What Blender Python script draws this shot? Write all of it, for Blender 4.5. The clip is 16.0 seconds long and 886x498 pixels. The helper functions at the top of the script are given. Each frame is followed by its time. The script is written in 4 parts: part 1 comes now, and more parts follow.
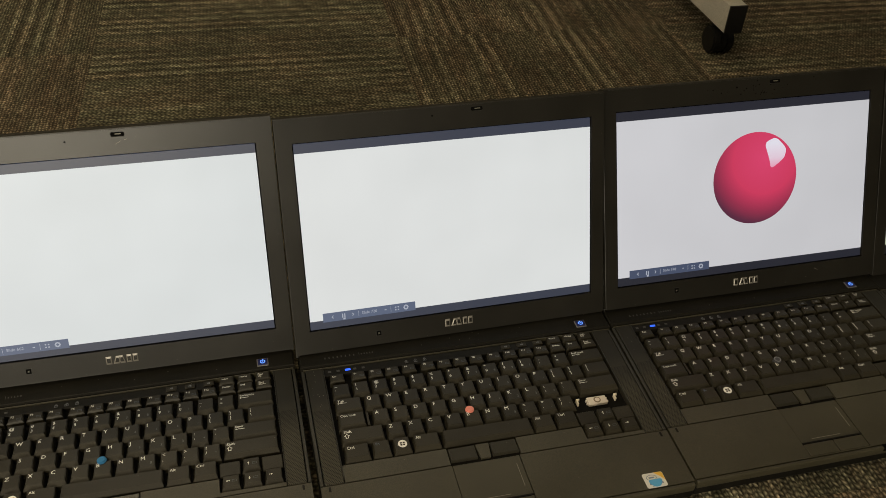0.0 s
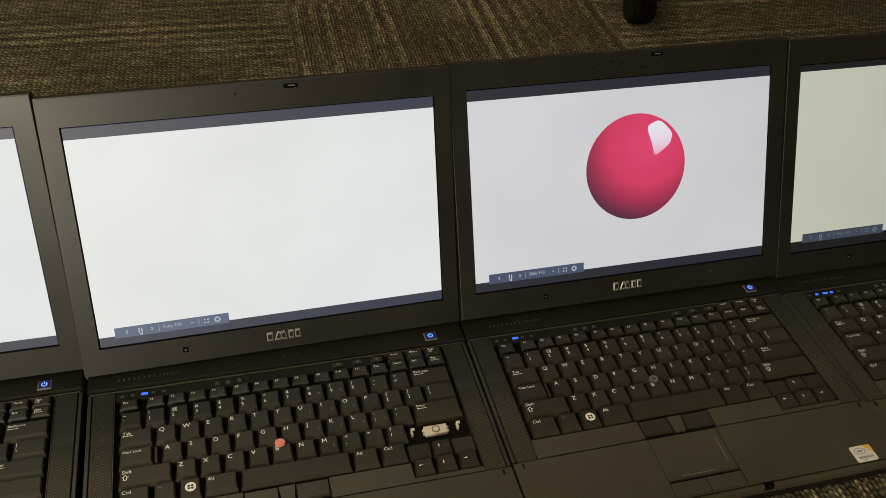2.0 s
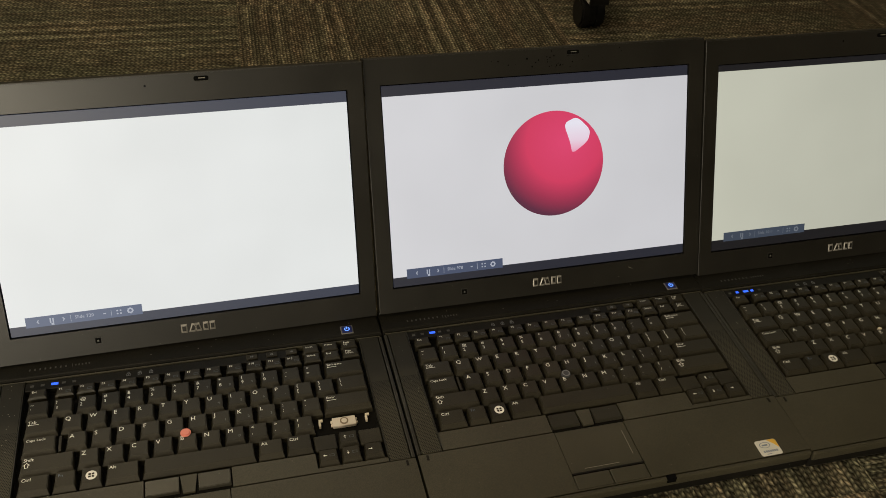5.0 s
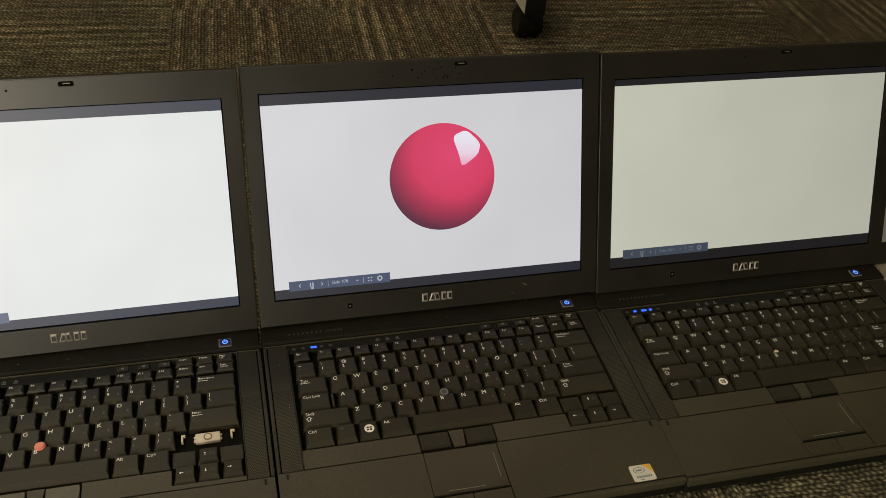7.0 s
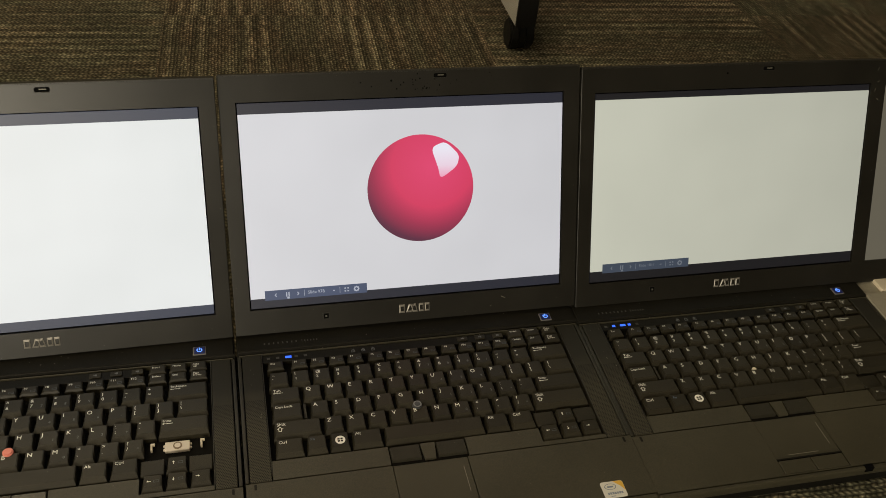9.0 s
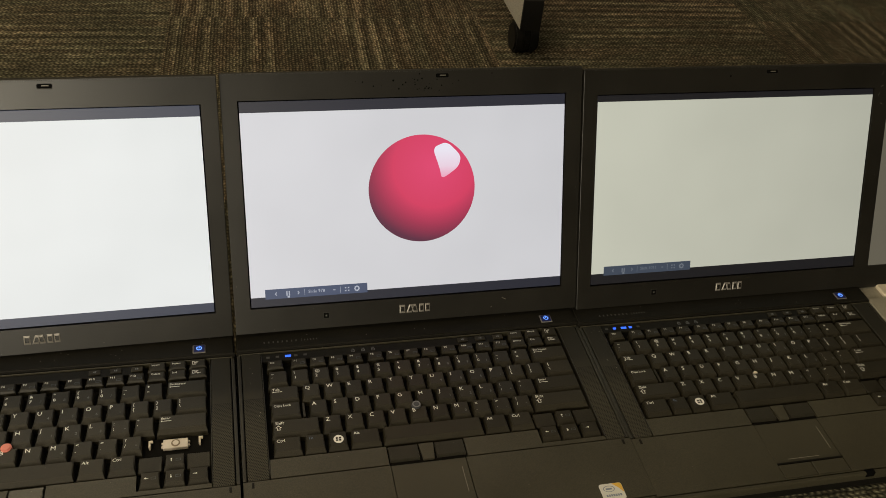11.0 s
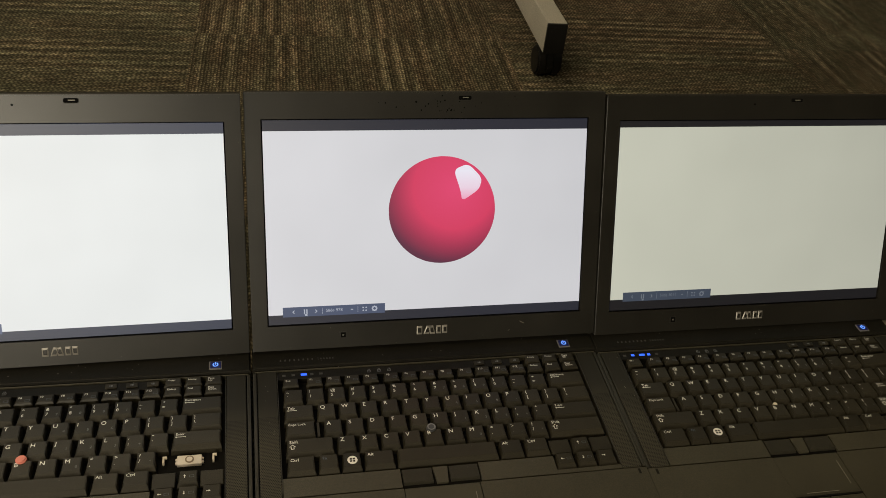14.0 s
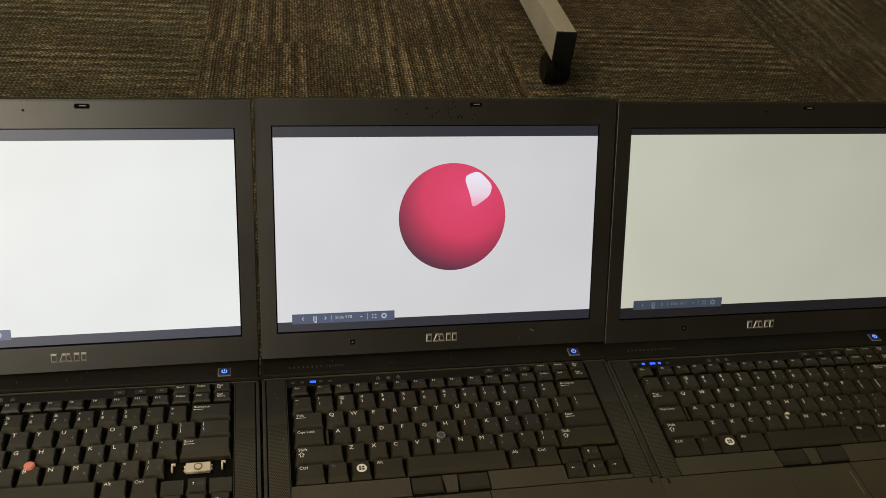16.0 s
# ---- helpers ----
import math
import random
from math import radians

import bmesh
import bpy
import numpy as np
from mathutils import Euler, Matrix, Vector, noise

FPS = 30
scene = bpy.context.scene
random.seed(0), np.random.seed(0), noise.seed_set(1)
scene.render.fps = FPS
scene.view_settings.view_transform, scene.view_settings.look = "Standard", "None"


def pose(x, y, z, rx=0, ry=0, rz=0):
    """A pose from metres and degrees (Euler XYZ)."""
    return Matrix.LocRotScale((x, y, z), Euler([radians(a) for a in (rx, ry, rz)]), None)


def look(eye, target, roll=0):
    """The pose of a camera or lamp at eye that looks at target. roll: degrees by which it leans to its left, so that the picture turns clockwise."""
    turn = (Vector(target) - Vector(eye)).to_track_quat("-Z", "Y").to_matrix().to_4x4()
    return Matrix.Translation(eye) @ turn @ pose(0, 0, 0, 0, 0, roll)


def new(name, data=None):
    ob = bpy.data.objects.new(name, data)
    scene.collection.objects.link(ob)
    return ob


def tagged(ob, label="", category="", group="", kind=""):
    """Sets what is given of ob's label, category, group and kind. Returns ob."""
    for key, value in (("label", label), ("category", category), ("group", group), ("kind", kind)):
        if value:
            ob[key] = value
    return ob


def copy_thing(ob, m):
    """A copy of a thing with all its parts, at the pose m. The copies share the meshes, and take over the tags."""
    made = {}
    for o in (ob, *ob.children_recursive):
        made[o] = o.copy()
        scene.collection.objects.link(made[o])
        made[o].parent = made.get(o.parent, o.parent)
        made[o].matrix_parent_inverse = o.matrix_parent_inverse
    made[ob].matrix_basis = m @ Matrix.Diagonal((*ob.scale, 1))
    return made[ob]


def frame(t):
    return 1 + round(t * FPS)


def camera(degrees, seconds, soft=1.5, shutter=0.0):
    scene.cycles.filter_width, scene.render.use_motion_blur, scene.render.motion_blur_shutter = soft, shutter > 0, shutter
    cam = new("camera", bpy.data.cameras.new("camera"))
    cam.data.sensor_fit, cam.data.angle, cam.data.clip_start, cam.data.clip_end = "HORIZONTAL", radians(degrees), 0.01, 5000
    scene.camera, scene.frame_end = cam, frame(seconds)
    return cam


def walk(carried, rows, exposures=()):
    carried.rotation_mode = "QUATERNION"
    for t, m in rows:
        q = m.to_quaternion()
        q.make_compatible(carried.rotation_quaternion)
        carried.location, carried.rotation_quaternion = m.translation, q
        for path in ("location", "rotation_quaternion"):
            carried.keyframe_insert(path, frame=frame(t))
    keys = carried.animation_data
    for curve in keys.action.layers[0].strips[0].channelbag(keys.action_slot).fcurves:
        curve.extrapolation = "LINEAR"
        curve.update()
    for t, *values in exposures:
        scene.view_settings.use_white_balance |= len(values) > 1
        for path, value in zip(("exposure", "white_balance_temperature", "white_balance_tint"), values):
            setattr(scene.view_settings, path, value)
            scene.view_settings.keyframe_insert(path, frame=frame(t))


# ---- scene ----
cam = camera(53.0, 16.0, soft=0.5)
PATH = [
    (0, (-0.003, -0.023, 0.684), (0.363, 1.499, -0.562), 3.1),
    (0.5, (0.083, 0.015, 0.68), (0.513, 1.51, -0.577), 4.3),
    (1, (0.169, 0.069, 0.646), (0.577, 1.556, -0.628), 4.3),
    (1.5, (0.197, 0.098, 0.624), (0.581, 1.578, -0.665), 4.0),
    (2, (0.171, 0.065, 0.626), (0.556, 1.544, -0.664), 3.8),
    (2.5, (0.174, 0.05, 0.628), (0.56, 1.529, -0.663), 3.8),
    (3, (0.18, 0.049, 0.625), (0.564, 1.53, -0.662), 3.8),
    (3.2, (0.179, 0.047, 0.623), (0.565, 1.528, -0.665), 3.8),
    (5.3, (0.257, 0.036, 0.623), (0.658, 1.527, -0.648), 4.7),
    (5.5, (0.27, 0.036, 0.628), (0.67, 1.526, -0.645), 4.8),
    (6, (0.301, 0.035, 0.632), (0.701, 1.527, -0.638), 4.9),
    (6.5, (0.33, 0.036, 0.627), (0.729, 1.531, -0.641), 5.2),
    (7, (0.351, 0.032, 0.626), (0.748, 1.53, -0.638), 5.5),
    (7.5, (0.365, 0.028, 0.636), (0.756, 1.532, -0.623), 5.8),
    (8, (0.372, 0.026, 0.637), (0.762, 1.537, -0.614), 6.1),
    (8.5, (0.376, 0.027, 0.63), (0.766, 1.539, -0.619), 6.1),
    (9, (0.376, 0.031, 0.629), (0.766, 1.542, -0.621), 6.2),
    (11.5, (0.381, 0.025, 0.624), (0.755, 1.552, -0.613), 6.4),
    (12, (0.381, 0.023, 0.624), (0.75, 1.553, -0.609), 6.4),
    (12.5, (0.383, 0.023, 0.624), (0.745, 1.559, -0.605), 6.4),
    (13, (0.382, 0.023, 0.624), (0.732, 1.57, -0.595), 6.6),
    (13.5, (0.381, 0.028, 0.625), (0.725, 1.58, -0.588), 6.7),
    (14, (0.379, 0.031, 0.625), (0.721, 1.586, -0.585), 6.8),
    (14.5, (0.379, 0.028, 0.625), (0.72, 1.586, -0.581), 6.7),
    (15, (0.383, 0.025, 0.625), (0.721, 1.587, -0.577), 6.7),
    (15.5, (0.381, 0.028, 0.621), (0.714, 1.596, -0.575), 6.7),
    (16, (0.375, 0.033, 0.621), (0.706, 1.603, -0.574), 6.7),
]
EXPOSURES = [(0.0, -0.22), (1.0, -0.15), (3.0, -0.13), (5.5, -0.13), (9.0, -0.08), (16.0, -0.08)]
walk(cam, [(t, look(eye, target, roll)) for t, eye, target, roll in PATH], exposures=EXPOSURES)

# ---- light and exposure ----
world = bpy.data.worlds.new("world")
scene.world = world
world.use_nodes = True
world.node_tree.nodes["Background"].inputs[0].default_value = (0.9, 0.8, 0.65, 1)
world.node_tree.nodes["Background"].inputs[1].default_value = 0.03

ROOM = (-2.29, 4.78, -3.16, 4.92, 2.7)         # x0, x1, y0, y1, ceiling height
LAMPS = [(-1.35, -1.6), (-1.35, 0.4), (-0.55, 2.45)]
LAMP_WATTS, LAMP_COLOUR = 17.5, (1.0, 0.82, 0.52)
WINDOW = (-2.15, -0.25, 0.50, 1.95)            # x0, x1, z0, z1 in the south wall; unseen, set by the bezel glare
WINDOW_WATTS, WINDOW_COLOUR = 110.0, (1.0, 0.90, 0.70)
ADDED_WINDOW_WEST = (-1.9, 1.1, 0.45, 1.95)         # y0, y1, z0, z1 in the west wall; unseen, added as left fill
ADDED_WINDOW_WATTS = 16.0


# ---- helpers of this scene ----
def part(name, bm, material, parent, label="", smooth=False):
    me = bpy.data.meshes.new(name)
    bmesh.ops.recalc_face_normals(bm, faces=bm.faces)
    if smooth:
        for f in bm.faces:
            f.smooth = True
    bm.to_mesh(me)
    bm.free()
    me.materials.append(material)
    ob = new(name, me)
    ob.parent = parent
    if label:
        ob["label"] = label
    return ob


def shared(name, me, parent, m=None):
    """An object of its own on a mesh that it shares with its like."""
    ob = new(name, me)
    ob.parent = parent
    if m is not None:
        ob.matrix_basis = m
    return ob


def box(bm, x0, x1, y0, y1, z0, z1, bevel=0.0, seg=2, top=(0, 0, 0, 0)):
    """A box; top: how far the upper face is drawn in at x0, x1, y0, y1."""
    a, b, c, d = top
    low = [bm.verts.new(p) for p in ((x0, y0, z0), (x1, y0, z0), (x1, y1, z0), (x0, y1, z0))]
    up = [bm.verts.new(p) for p in ((x0 + a, y0 + c, z1), (x1 - b, y0 + c, z1), (x1 - b, y1 - d, z1), (x0 + a, y1 - d, z1))]
    faces = [bm.faces.new(low[::-1]), bm.faces.new(up)]
    for i in range(4):
        faces.append(bm.faces.new((low[i], low[(i + 1) % 4], up[(i + 1) % 4], up[i])))
    if bevel:
        edges = list({e for f in faces for e in f.edges})
        bmesh.ops.bevel(bm, geom=edges, offset=bevel, segments=seg, profile=0.5, affect="EDGES")
    return bm


def boxes(*rows, bevel=0.0, seg=2):
    bm = bmesh.new()
    for r in rows:
        box(bm, *r, bevel=bevel, seg=seg)
    return bm


def cylinder(bm, radius, depth, m, n=24, r2=None):
    bmesh.ops.create_cone(bm, cap_ends=True, segments=n, radius1=radius, radius2=radius if r2 is None else r2, depth=depth, matrix=m)
    return bm


def plate(points, z0, z1):
    """A flat plate with the outline given, z0 to z1."""
    bm = bmesh.new()
    low = [bm.verts.new((x, y, z0)) for x, y in points]
    up = [bm.verts.new((x, y, z1)) for x, y in points]
    bm.faces.new(low[::-1]), bm.faces.new(up)
    n = len(points)
    for i in range(n):
        bm.faces.new((low[i], low[(i + 1) % n], up[(i + 1) % n], up[i]))
    return bm


def plate_on_lid(points, y0, y1):
    """The same, standing in the lid's plane."""
    bm = plate(points, -y1, -y0)
    bmesh.ops.transform(bm, matrix=pose(0, 0, 0, 90), verts=bm.verts)
    return bm


def rounded(x0, x1, y0, y1, r, n=5):
    pts = []
    for cx, cy, a0 in ((x1 - r, y1 - r, 0), (x0 + r, y1 - r, 90), (x0 + r, y0 + r, 180), (x1 - r, y0 + r, 270)):
        for i in range(n + 1):
            a = radians(a0 + 90 * i / n)
            pts.append((cx + r * math.cos(a), cy + r * math.sin(a)))
    return pts


# ---- materials ----
def material(name):
    m = bpy.data.materials.new(name)
    m.use_nodes = True
    nt = m.node_tree
    return m, nt, nt.nodes["Principled BSDF"]


def node(nt, kind, **values):
    n = nt.nodes.new(kind)
    for k, v in values.items():
        if k in n.inputs:
            n.inputs[k].default_value = v
    return n


def maths(nt, op, a, b=None, c=None):
    n = nt.nodes.new("ShaderNodeMath")
    n.operation = op
    for i, v in enumerate((a, b, c)):
        if v is None:
            continue
        if isinstance(v, (int, float)):
            n.inputs[i].default_value = v
        else:
            nt.links.new(v, n.inputs[i])
    return n.outputs[0]


def ramp(nt, fac, stops):
    r = nt.nodes.new("ShaderNodeValToRGB")
    els = r.color_ramp.elements
    while len(els) < len(stops):
        els.new(0.5)
    for e, (p, c) in zip(els, stops):
        e.position, e.color = p, (*c, 1) if len(c) == 3 else c
    nt.links.new(fac, r.inputs[0])
    return r.outputs[0]


def plastic(name, dark, light, rough=(0.4, 0.55), grain=900.0, bump=0.08, dust=0.25, spec=0.5, vary=0.0):
    """Moulded plastic: fine texture, faint smears, specks of dust."""
    m, nt, b = material(name)
    co = nt.nodes.new("ShaderNodeTexCoord").outputs["Object"]
    big = node(nt, "ShaderNodeTexNoise", Scale=14.0, Detail=5.0, Roughness=0.6)
    fine = node(nt, "ShaderNodeTexNoise", Scale=grain, Detail=2.0)
    nt.links.new(co, big.inputs["Vector"]), nt.links.new(co, fine.inputs["Vector"])
    base = ramp(nt, big.outputs[0], [(0.35, dark), (0.7, light)])
    speck = node(nt, "ShaderNodeTexNoise", Scale=1300.0, Detail=1.0)
    nt.links.new(co, speck.inputs["Vector"])
    shade = ramp(nt, speck.outputs[0], [(0.30, (0.72, 0.72, 0.72)), (0.70, (1.28, 1.28, 1.28))])
    grainy = nt.nodes.new("ShaderNodeMixRGB")
    grainy.blend_type = "MULTIPLY"
    grainy.inputs[0].default_value = 1.0
    nt.links.new(base, grainy.inputs[1]), nt.links.new(shade, grainy.inputs[2])
    base = grainy.outputs[0]
    if vary:
        rnd = nt.nodes.new("ShaderNodeObjectInfo").outputs["Random"]
        gain = nt.nodes.new("ShaderNodeVectorMath")
        gain.operation = "SCALE"
        nt.links.new(base, gain.inputs[0])
        nt.links.new(maths(nt, "ADD", maths(nt, "MULTIPLY", rnd, 2 * vary), 1.0 - vary), gain.inputs["Scale"])
        base = gain.outputs[0]
    specks = node(nt, "ShaderNodeTexVoronoi", Scale=190.0)
    nt.links.new(co, specks.inputs["Vector"])
    near = maths(nt, "LESS_THAN", specks.outputs["Distance"], 0.09)
    rare = maths(nt, "GREATER_THAN", maths(nt, "FRACT", maths(nt, "MULTIPLY", specks.outputs["Color"], 7.3)), 0.9)
    amount = maths(nt, "MULTIPLY", maths(nt, "MULTIPLY", near, rare), dust)
    mix = nt.nodes.new("ShaderNodeMixRGB")
    mix.inputs[2].default_value = (0.30, 0.28, 0.24, 1)
    nt.links.new(amount, mix.inputs[0]), nt.links.new(base, mix.inputs[1])
    nt.links.new(mix.outputs[0], b.inputs["Base Color"])
    r = node(nt, "ShaderNodeMapRange")
    r.inputs["To Min"].default_value, r.inputs["To Max"].default_value = rough
    nt.links.new(big.outputs[0], r.inputs["Value"]), nt.links.new(r.outputs[0], b.inputs["Roughness"])
    b.inputs["Specular IOR Level"].default_value = spec
    bp = node(nt, "ShaderNodeBump", Strength=bump, Distance=0.0004)
    nt.links.new(fine.outputs[0], bp.inputs["Height"]), nt.links.new(bp.outputs[0], b.inputs["Normal"])
    return m


def plain(name, colour, rough=0.5, metal=0.0, glow=0.0, glow_colour=None, spec=0.5):
    m, nt, b = material(name)
    b.inputs["Specular IOR Level"].default_value = spec
    b.inputs["Base Color"].default_value = (*colour, 1)
    b.inputs["Roughness"].default_value, b.inputs["Metallic"].default_value = rough, metal
    if glow:
        b.inputs["Emission Color"].default_value = (*(glow_colour or colour), 1)
        b.inputs["Emission Strength"].default_value = glow
    return m


def grille_material():
    """Dark plastic with rows of small punched holes in its lower part."""
    m, nt, b = material("speaker_plastic")
    co = nt.nodes.new("ShaderNodeTexCoord").outputs["Object"]
    sep = nt.nodes.new("ShaderNodeSeparateXYZ")
    nt.links.new(co, sep.inputs[0])
    pitch = 0.0017
    u = maths(nt, "DIVIDE", sep.outputs[0], pitch)
    v = maths(nt, "DIVIDE", sep.outputs[1], pitch * 0.866)
    row = maths(nt, "FLOOR", v)
    u = maths(nt, "ADD", u, maths(nt, "MULTIPLY", maths(nt, "MODULO", maths(nt, "ABSOLUTE", row), 2.0), 0.5))
    du = maths(nt, "SUBTRACT", maths(nt, "FRACT", maths(nt, "ADD", u, 100.0)), 0.5)
    dv = maths(nt, "SUBTRACT", maths(nt, "FRACT", v), 0.5)
    d = maths(nt, "SQRT", maths(nt, "ADD", maths(nt, "MULTIPLY", du, du), maths(nt, "MULTIPLY", dv, dv)))
    hole = maths(nt, "LESS_THAN", d, 0.33)
    hole = maths(nt, "MULTIPLY", hole, maths(nt, "LESS_THAN", sep.outputs[1], 0.152))
    mix = nt.nodes.new("ShaderNodeMixRGB")
    mix.inputs[2].default_value = (0.006, 0.0055, 0.004, 1)
    # face goes darker from the punched part up towards the hinge
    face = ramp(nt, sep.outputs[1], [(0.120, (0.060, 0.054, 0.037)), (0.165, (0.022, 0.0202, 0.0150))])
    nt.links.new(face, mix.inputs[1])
    nt.links.new(hole, mix.inputs[0]), nt.links.new(mix.outputs[0], b.inputs["Base Color"])
    b.inputs["Roughness"].default_value = 0.5
    b.inputs["Specular IOR Level"].default_value = 0.2
    bp = node(nt, "ShaderNodeBump", Strength=0.8, Distance=0.0006)
    bp.invert = True
    nt.links.new(hole, bp.inputs["Height"]), nt.links.new(bp.outputs[0], b.inputs["Normal"])
    return m


def carpet_material():
    """Loop pile in rows along each tile's own x, with streaks of pale yarn among the brown."""
    m, nt, b = material("loop_pile_carpet")
    co = nt.nodes.new("ShaderNodeTexCoord").outputs["Object"]
    rnd = nt.nodes.new("ShaderNodeObjectInfo").outputs["Random"]
    sep = nt.nodes.new("ShaderNodeSeparateXYZ")
    nt.links.new(co, sep.inputs[0])
    x = maths(nt, "ADD", sep.outputs[0], maths(nt, "MULTIPLY", rnd, 37.0))
    y = sep.outputs[1]
    wob = node(nt, "ShaderNodeTexNoise", Scale=120.0, Detail=2.0)
    nt.links.new(co, wob.inputs["Vector"])
    y = maths(nt, "ADD", y, maths(nt, "MULTIPLY", maths(nt, "SUBTRACT", wob.outputs[0], 0.5), 0.0022))
    row = maths(nt, "FLOOR", maths(nt, "DIVIDE", y, 0.0048))
    # rows of paler yarn every few rows, coming and going along their run
    vec = nt.nodes.new("ShaderNodeCombineXYZ")
    nt.links.new(maths(nt, "MULTIPLY", x, 2.2), vec.inputs[0])
    nt.links.new(maths(nt, "ADD", maths(nt, "MULTIPLY", row, 0.30), maths(nt, "MULTIPLY", rnd, 91.0)), vec.inputs[1])
    tone = node(nt, "ShaderNodeTexNoise", Scale=1.0, Detail=1.0, Roughness=0.5)
    nt.links.new(vec.outputs[0], tone.inputs["Vector"])
    patch = node(nt, "ShaderNodeTexNoise", Scale=7.0, Detail=2.0)
    nt.links.new(co, patch.inputs["Vector"])
    wave = maths(nt, "SINE", maths(nt, "ADD", maths(nt, "MULTIPLY", row, 1.3), maths(nt, "MULTIPLY", patch.outputs[0], 2.0)))
    bv = nt.nodes.new("ShaderNodeCombineXYZ")
    nt.links.new(maths(nt, "MULTIPLY", y, 9.0), bv.inputs[1])
    nt.links.new(maths(nt, "ADD", maths(nt, "MULTIPLY", x, 1.2), maths(nt, "MULTIPLY", rnd, 53.0)), bv.inputs[0])
    band = node(nt, "ShaderNodeTexNoise", Scale=1.0, Detail=1.0)
    nt.links.new(bv.outputs[0], band.inputs["Vector"])
    bands = node(nt, "ShaderNodeMapRange")
    bands.inputs["From Min"].default_value, bands.inputs["From Max"].default_value = 0.44, 0.58
    nt.links.new(band.outputs[0], bands.inputs["Value"])
    bands = bands.outputs[0]
    # single loops
    lv = nt.nodes.new("ShaderNodeCombineXYZ")
    half = maths(nt, "MULTIPLY", maths(nt, "MODULO", maths(nt, "ABSOLUTE", row), 2.0), 0.5)
    lean = maths(nt, "MULTIPLY", maths(nt, "SUBTRACT", maths(nt, "MULTIPLY", half, 4.0), 1.0), maths(nt, "FRACT", maths(nt, "DIVIDE", y, 0.0048)))
    nt.links.new(maths(nt, "ADD", maths(nt, "DIVIDE", x, 0.0062), maths(nt, "ADD", half, maths(nt, "MULTIPLY", lean, 0.45))), lv.inputs[0])
    nt.links.new(maths(nt, "DIVIDE", y, 0.0048), lv.inputs[1])
    loops = node(nt, "ShaderNodeTexVoronoi", Scale=1.0, Randomness=0.3)
    loops.voronoi_dimensions = "2D"
    nt.links.new(lv.outputs[0], loops.inputs["Vector"])
    lr = nt.nodes.new("ShaderNodeSeparateColor")
    nt.links.new(loops.outputs["Color"], lr.inputs[0])
    value = maths(nt, "ADD", maths(nt, "MULTIPLY", tone.outputs[0], 0.30), maths(nt, "MULTIPLY", maths(nt, "ADD", patch.outputs[0], 0.30), 0.36))
    value = maths(nt, "ADD", value, maths(nt, "MULTIPLY", maths(nt, "MULTIPLY", maths(nt, "ADD", wave, 0.15), bands), 0.15))
    value = maths(nt, "ADD", value, maths(nt, "MULTIPLY", maths(nt, "SUBTRACT", lr.outputs[0], 0.5), 0.28))
    col = ramp(nt, value, [(0.18, (0.058, 0.051, 0.037)), (0.38, (0.106, 0.093, 0.068)), (0.52, (0.178, 0.157, 0.116)), (0.70, (0.39, 0.342, 0.256))])
    # crowns lightened and gaps darkened: shade between the loops put into the colour
    loop_shade = ramp(nt, loops.outputs["Distance"], [(0.08, (1.55, 1.55, 1.55)), (0.26, (0.95, 0.95, 0.95)), (0.42, (0.46, 0.46, 0.46)), (0.66, (0.28, 0.28, 0.28))])
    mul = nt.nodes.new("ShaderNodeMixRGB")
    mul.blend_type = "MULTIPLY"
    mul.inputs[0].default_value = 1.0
    nt.links.new(col, mul.inputs[1]), nt.links.new(loop_shade, mul.inputs[2])
    dye = ramp(nt, maths(nt, "FRACT", maths(nt, "MULTIPLY", rnd, 17.0)), [(0.0, (0.92, 1.0, 0.94)), (0.5, (0.98, 1.0, 0.92)), (1.0, (1.04, 0.95, 0.88))])
    dyed = nt.nodes.new("ShaderNodeMixRGB")
    dyed.blend_type = "MULTIPLY"
    dyed.inputs[0].default_value = 1.0
    nt.links.new(mul.outputs[0], dyed.inputs[1]), nt.links.new(dye, dyed.inputs[2])
    hue = node(nt, "ShaderNodeTexNoise", Scale=1.0, Detail=2.0)
    hv = nt.nodes.new("ShaderNodeCombineXYZ")
    nt.links.new(maths(nt, "ADD", maths(nt, "MULTIPLY", x, 6.0), maths(nt, "MULTIPLY", rnd, 29.0)), hv.inputs[0])
    nt.links.new(maths(nt, "MULTIPLY", row, 0.16), hv.inputs[1])
    nt.links.new(hv.outputs[0], hue.inputs["Vector"])
    yarn = nt.nodes.new("ShaderNodeMixRGB")
    yarn.blend_type = "MULTIPLY"
    yarn.inputs[0].default_value = 1.0
    tint = ramp(nt, maths(nt, "ADD", hue.outputs[0], maths(nt, "MULTIPLY", maths(nt, "SUBTRACT", lr.outputs[1], 0.5), 0.22)), [(0.34, (0.95, 1.01, 0.95)), (0.5, (1.0, 1.0, 0.96)), (0.66, (1.06, 0.97, 0.91))])
    nt.links.new(dyed.outputs[0], yarn.inputs[1]), nt.links.new(tint, yarn.inputs[2])
    nt.links.new(yarn.outputs[0], b.inputs["Base Color"])
    b.inputs["Roughness"].default_value = 0.9
    b.inputs["Specular IOR Level"].default_value = 0.15
    bp = node(nt, "ShaderNodeBump", Strength=0.9, Distance=0.0022)
    bp.invert = True
    nt.links.new(loops.outputs["Distance"], bp.inputs["Height"]), nt.links.new(bp.outputs[0], b.inputs["Normal"])
    return m


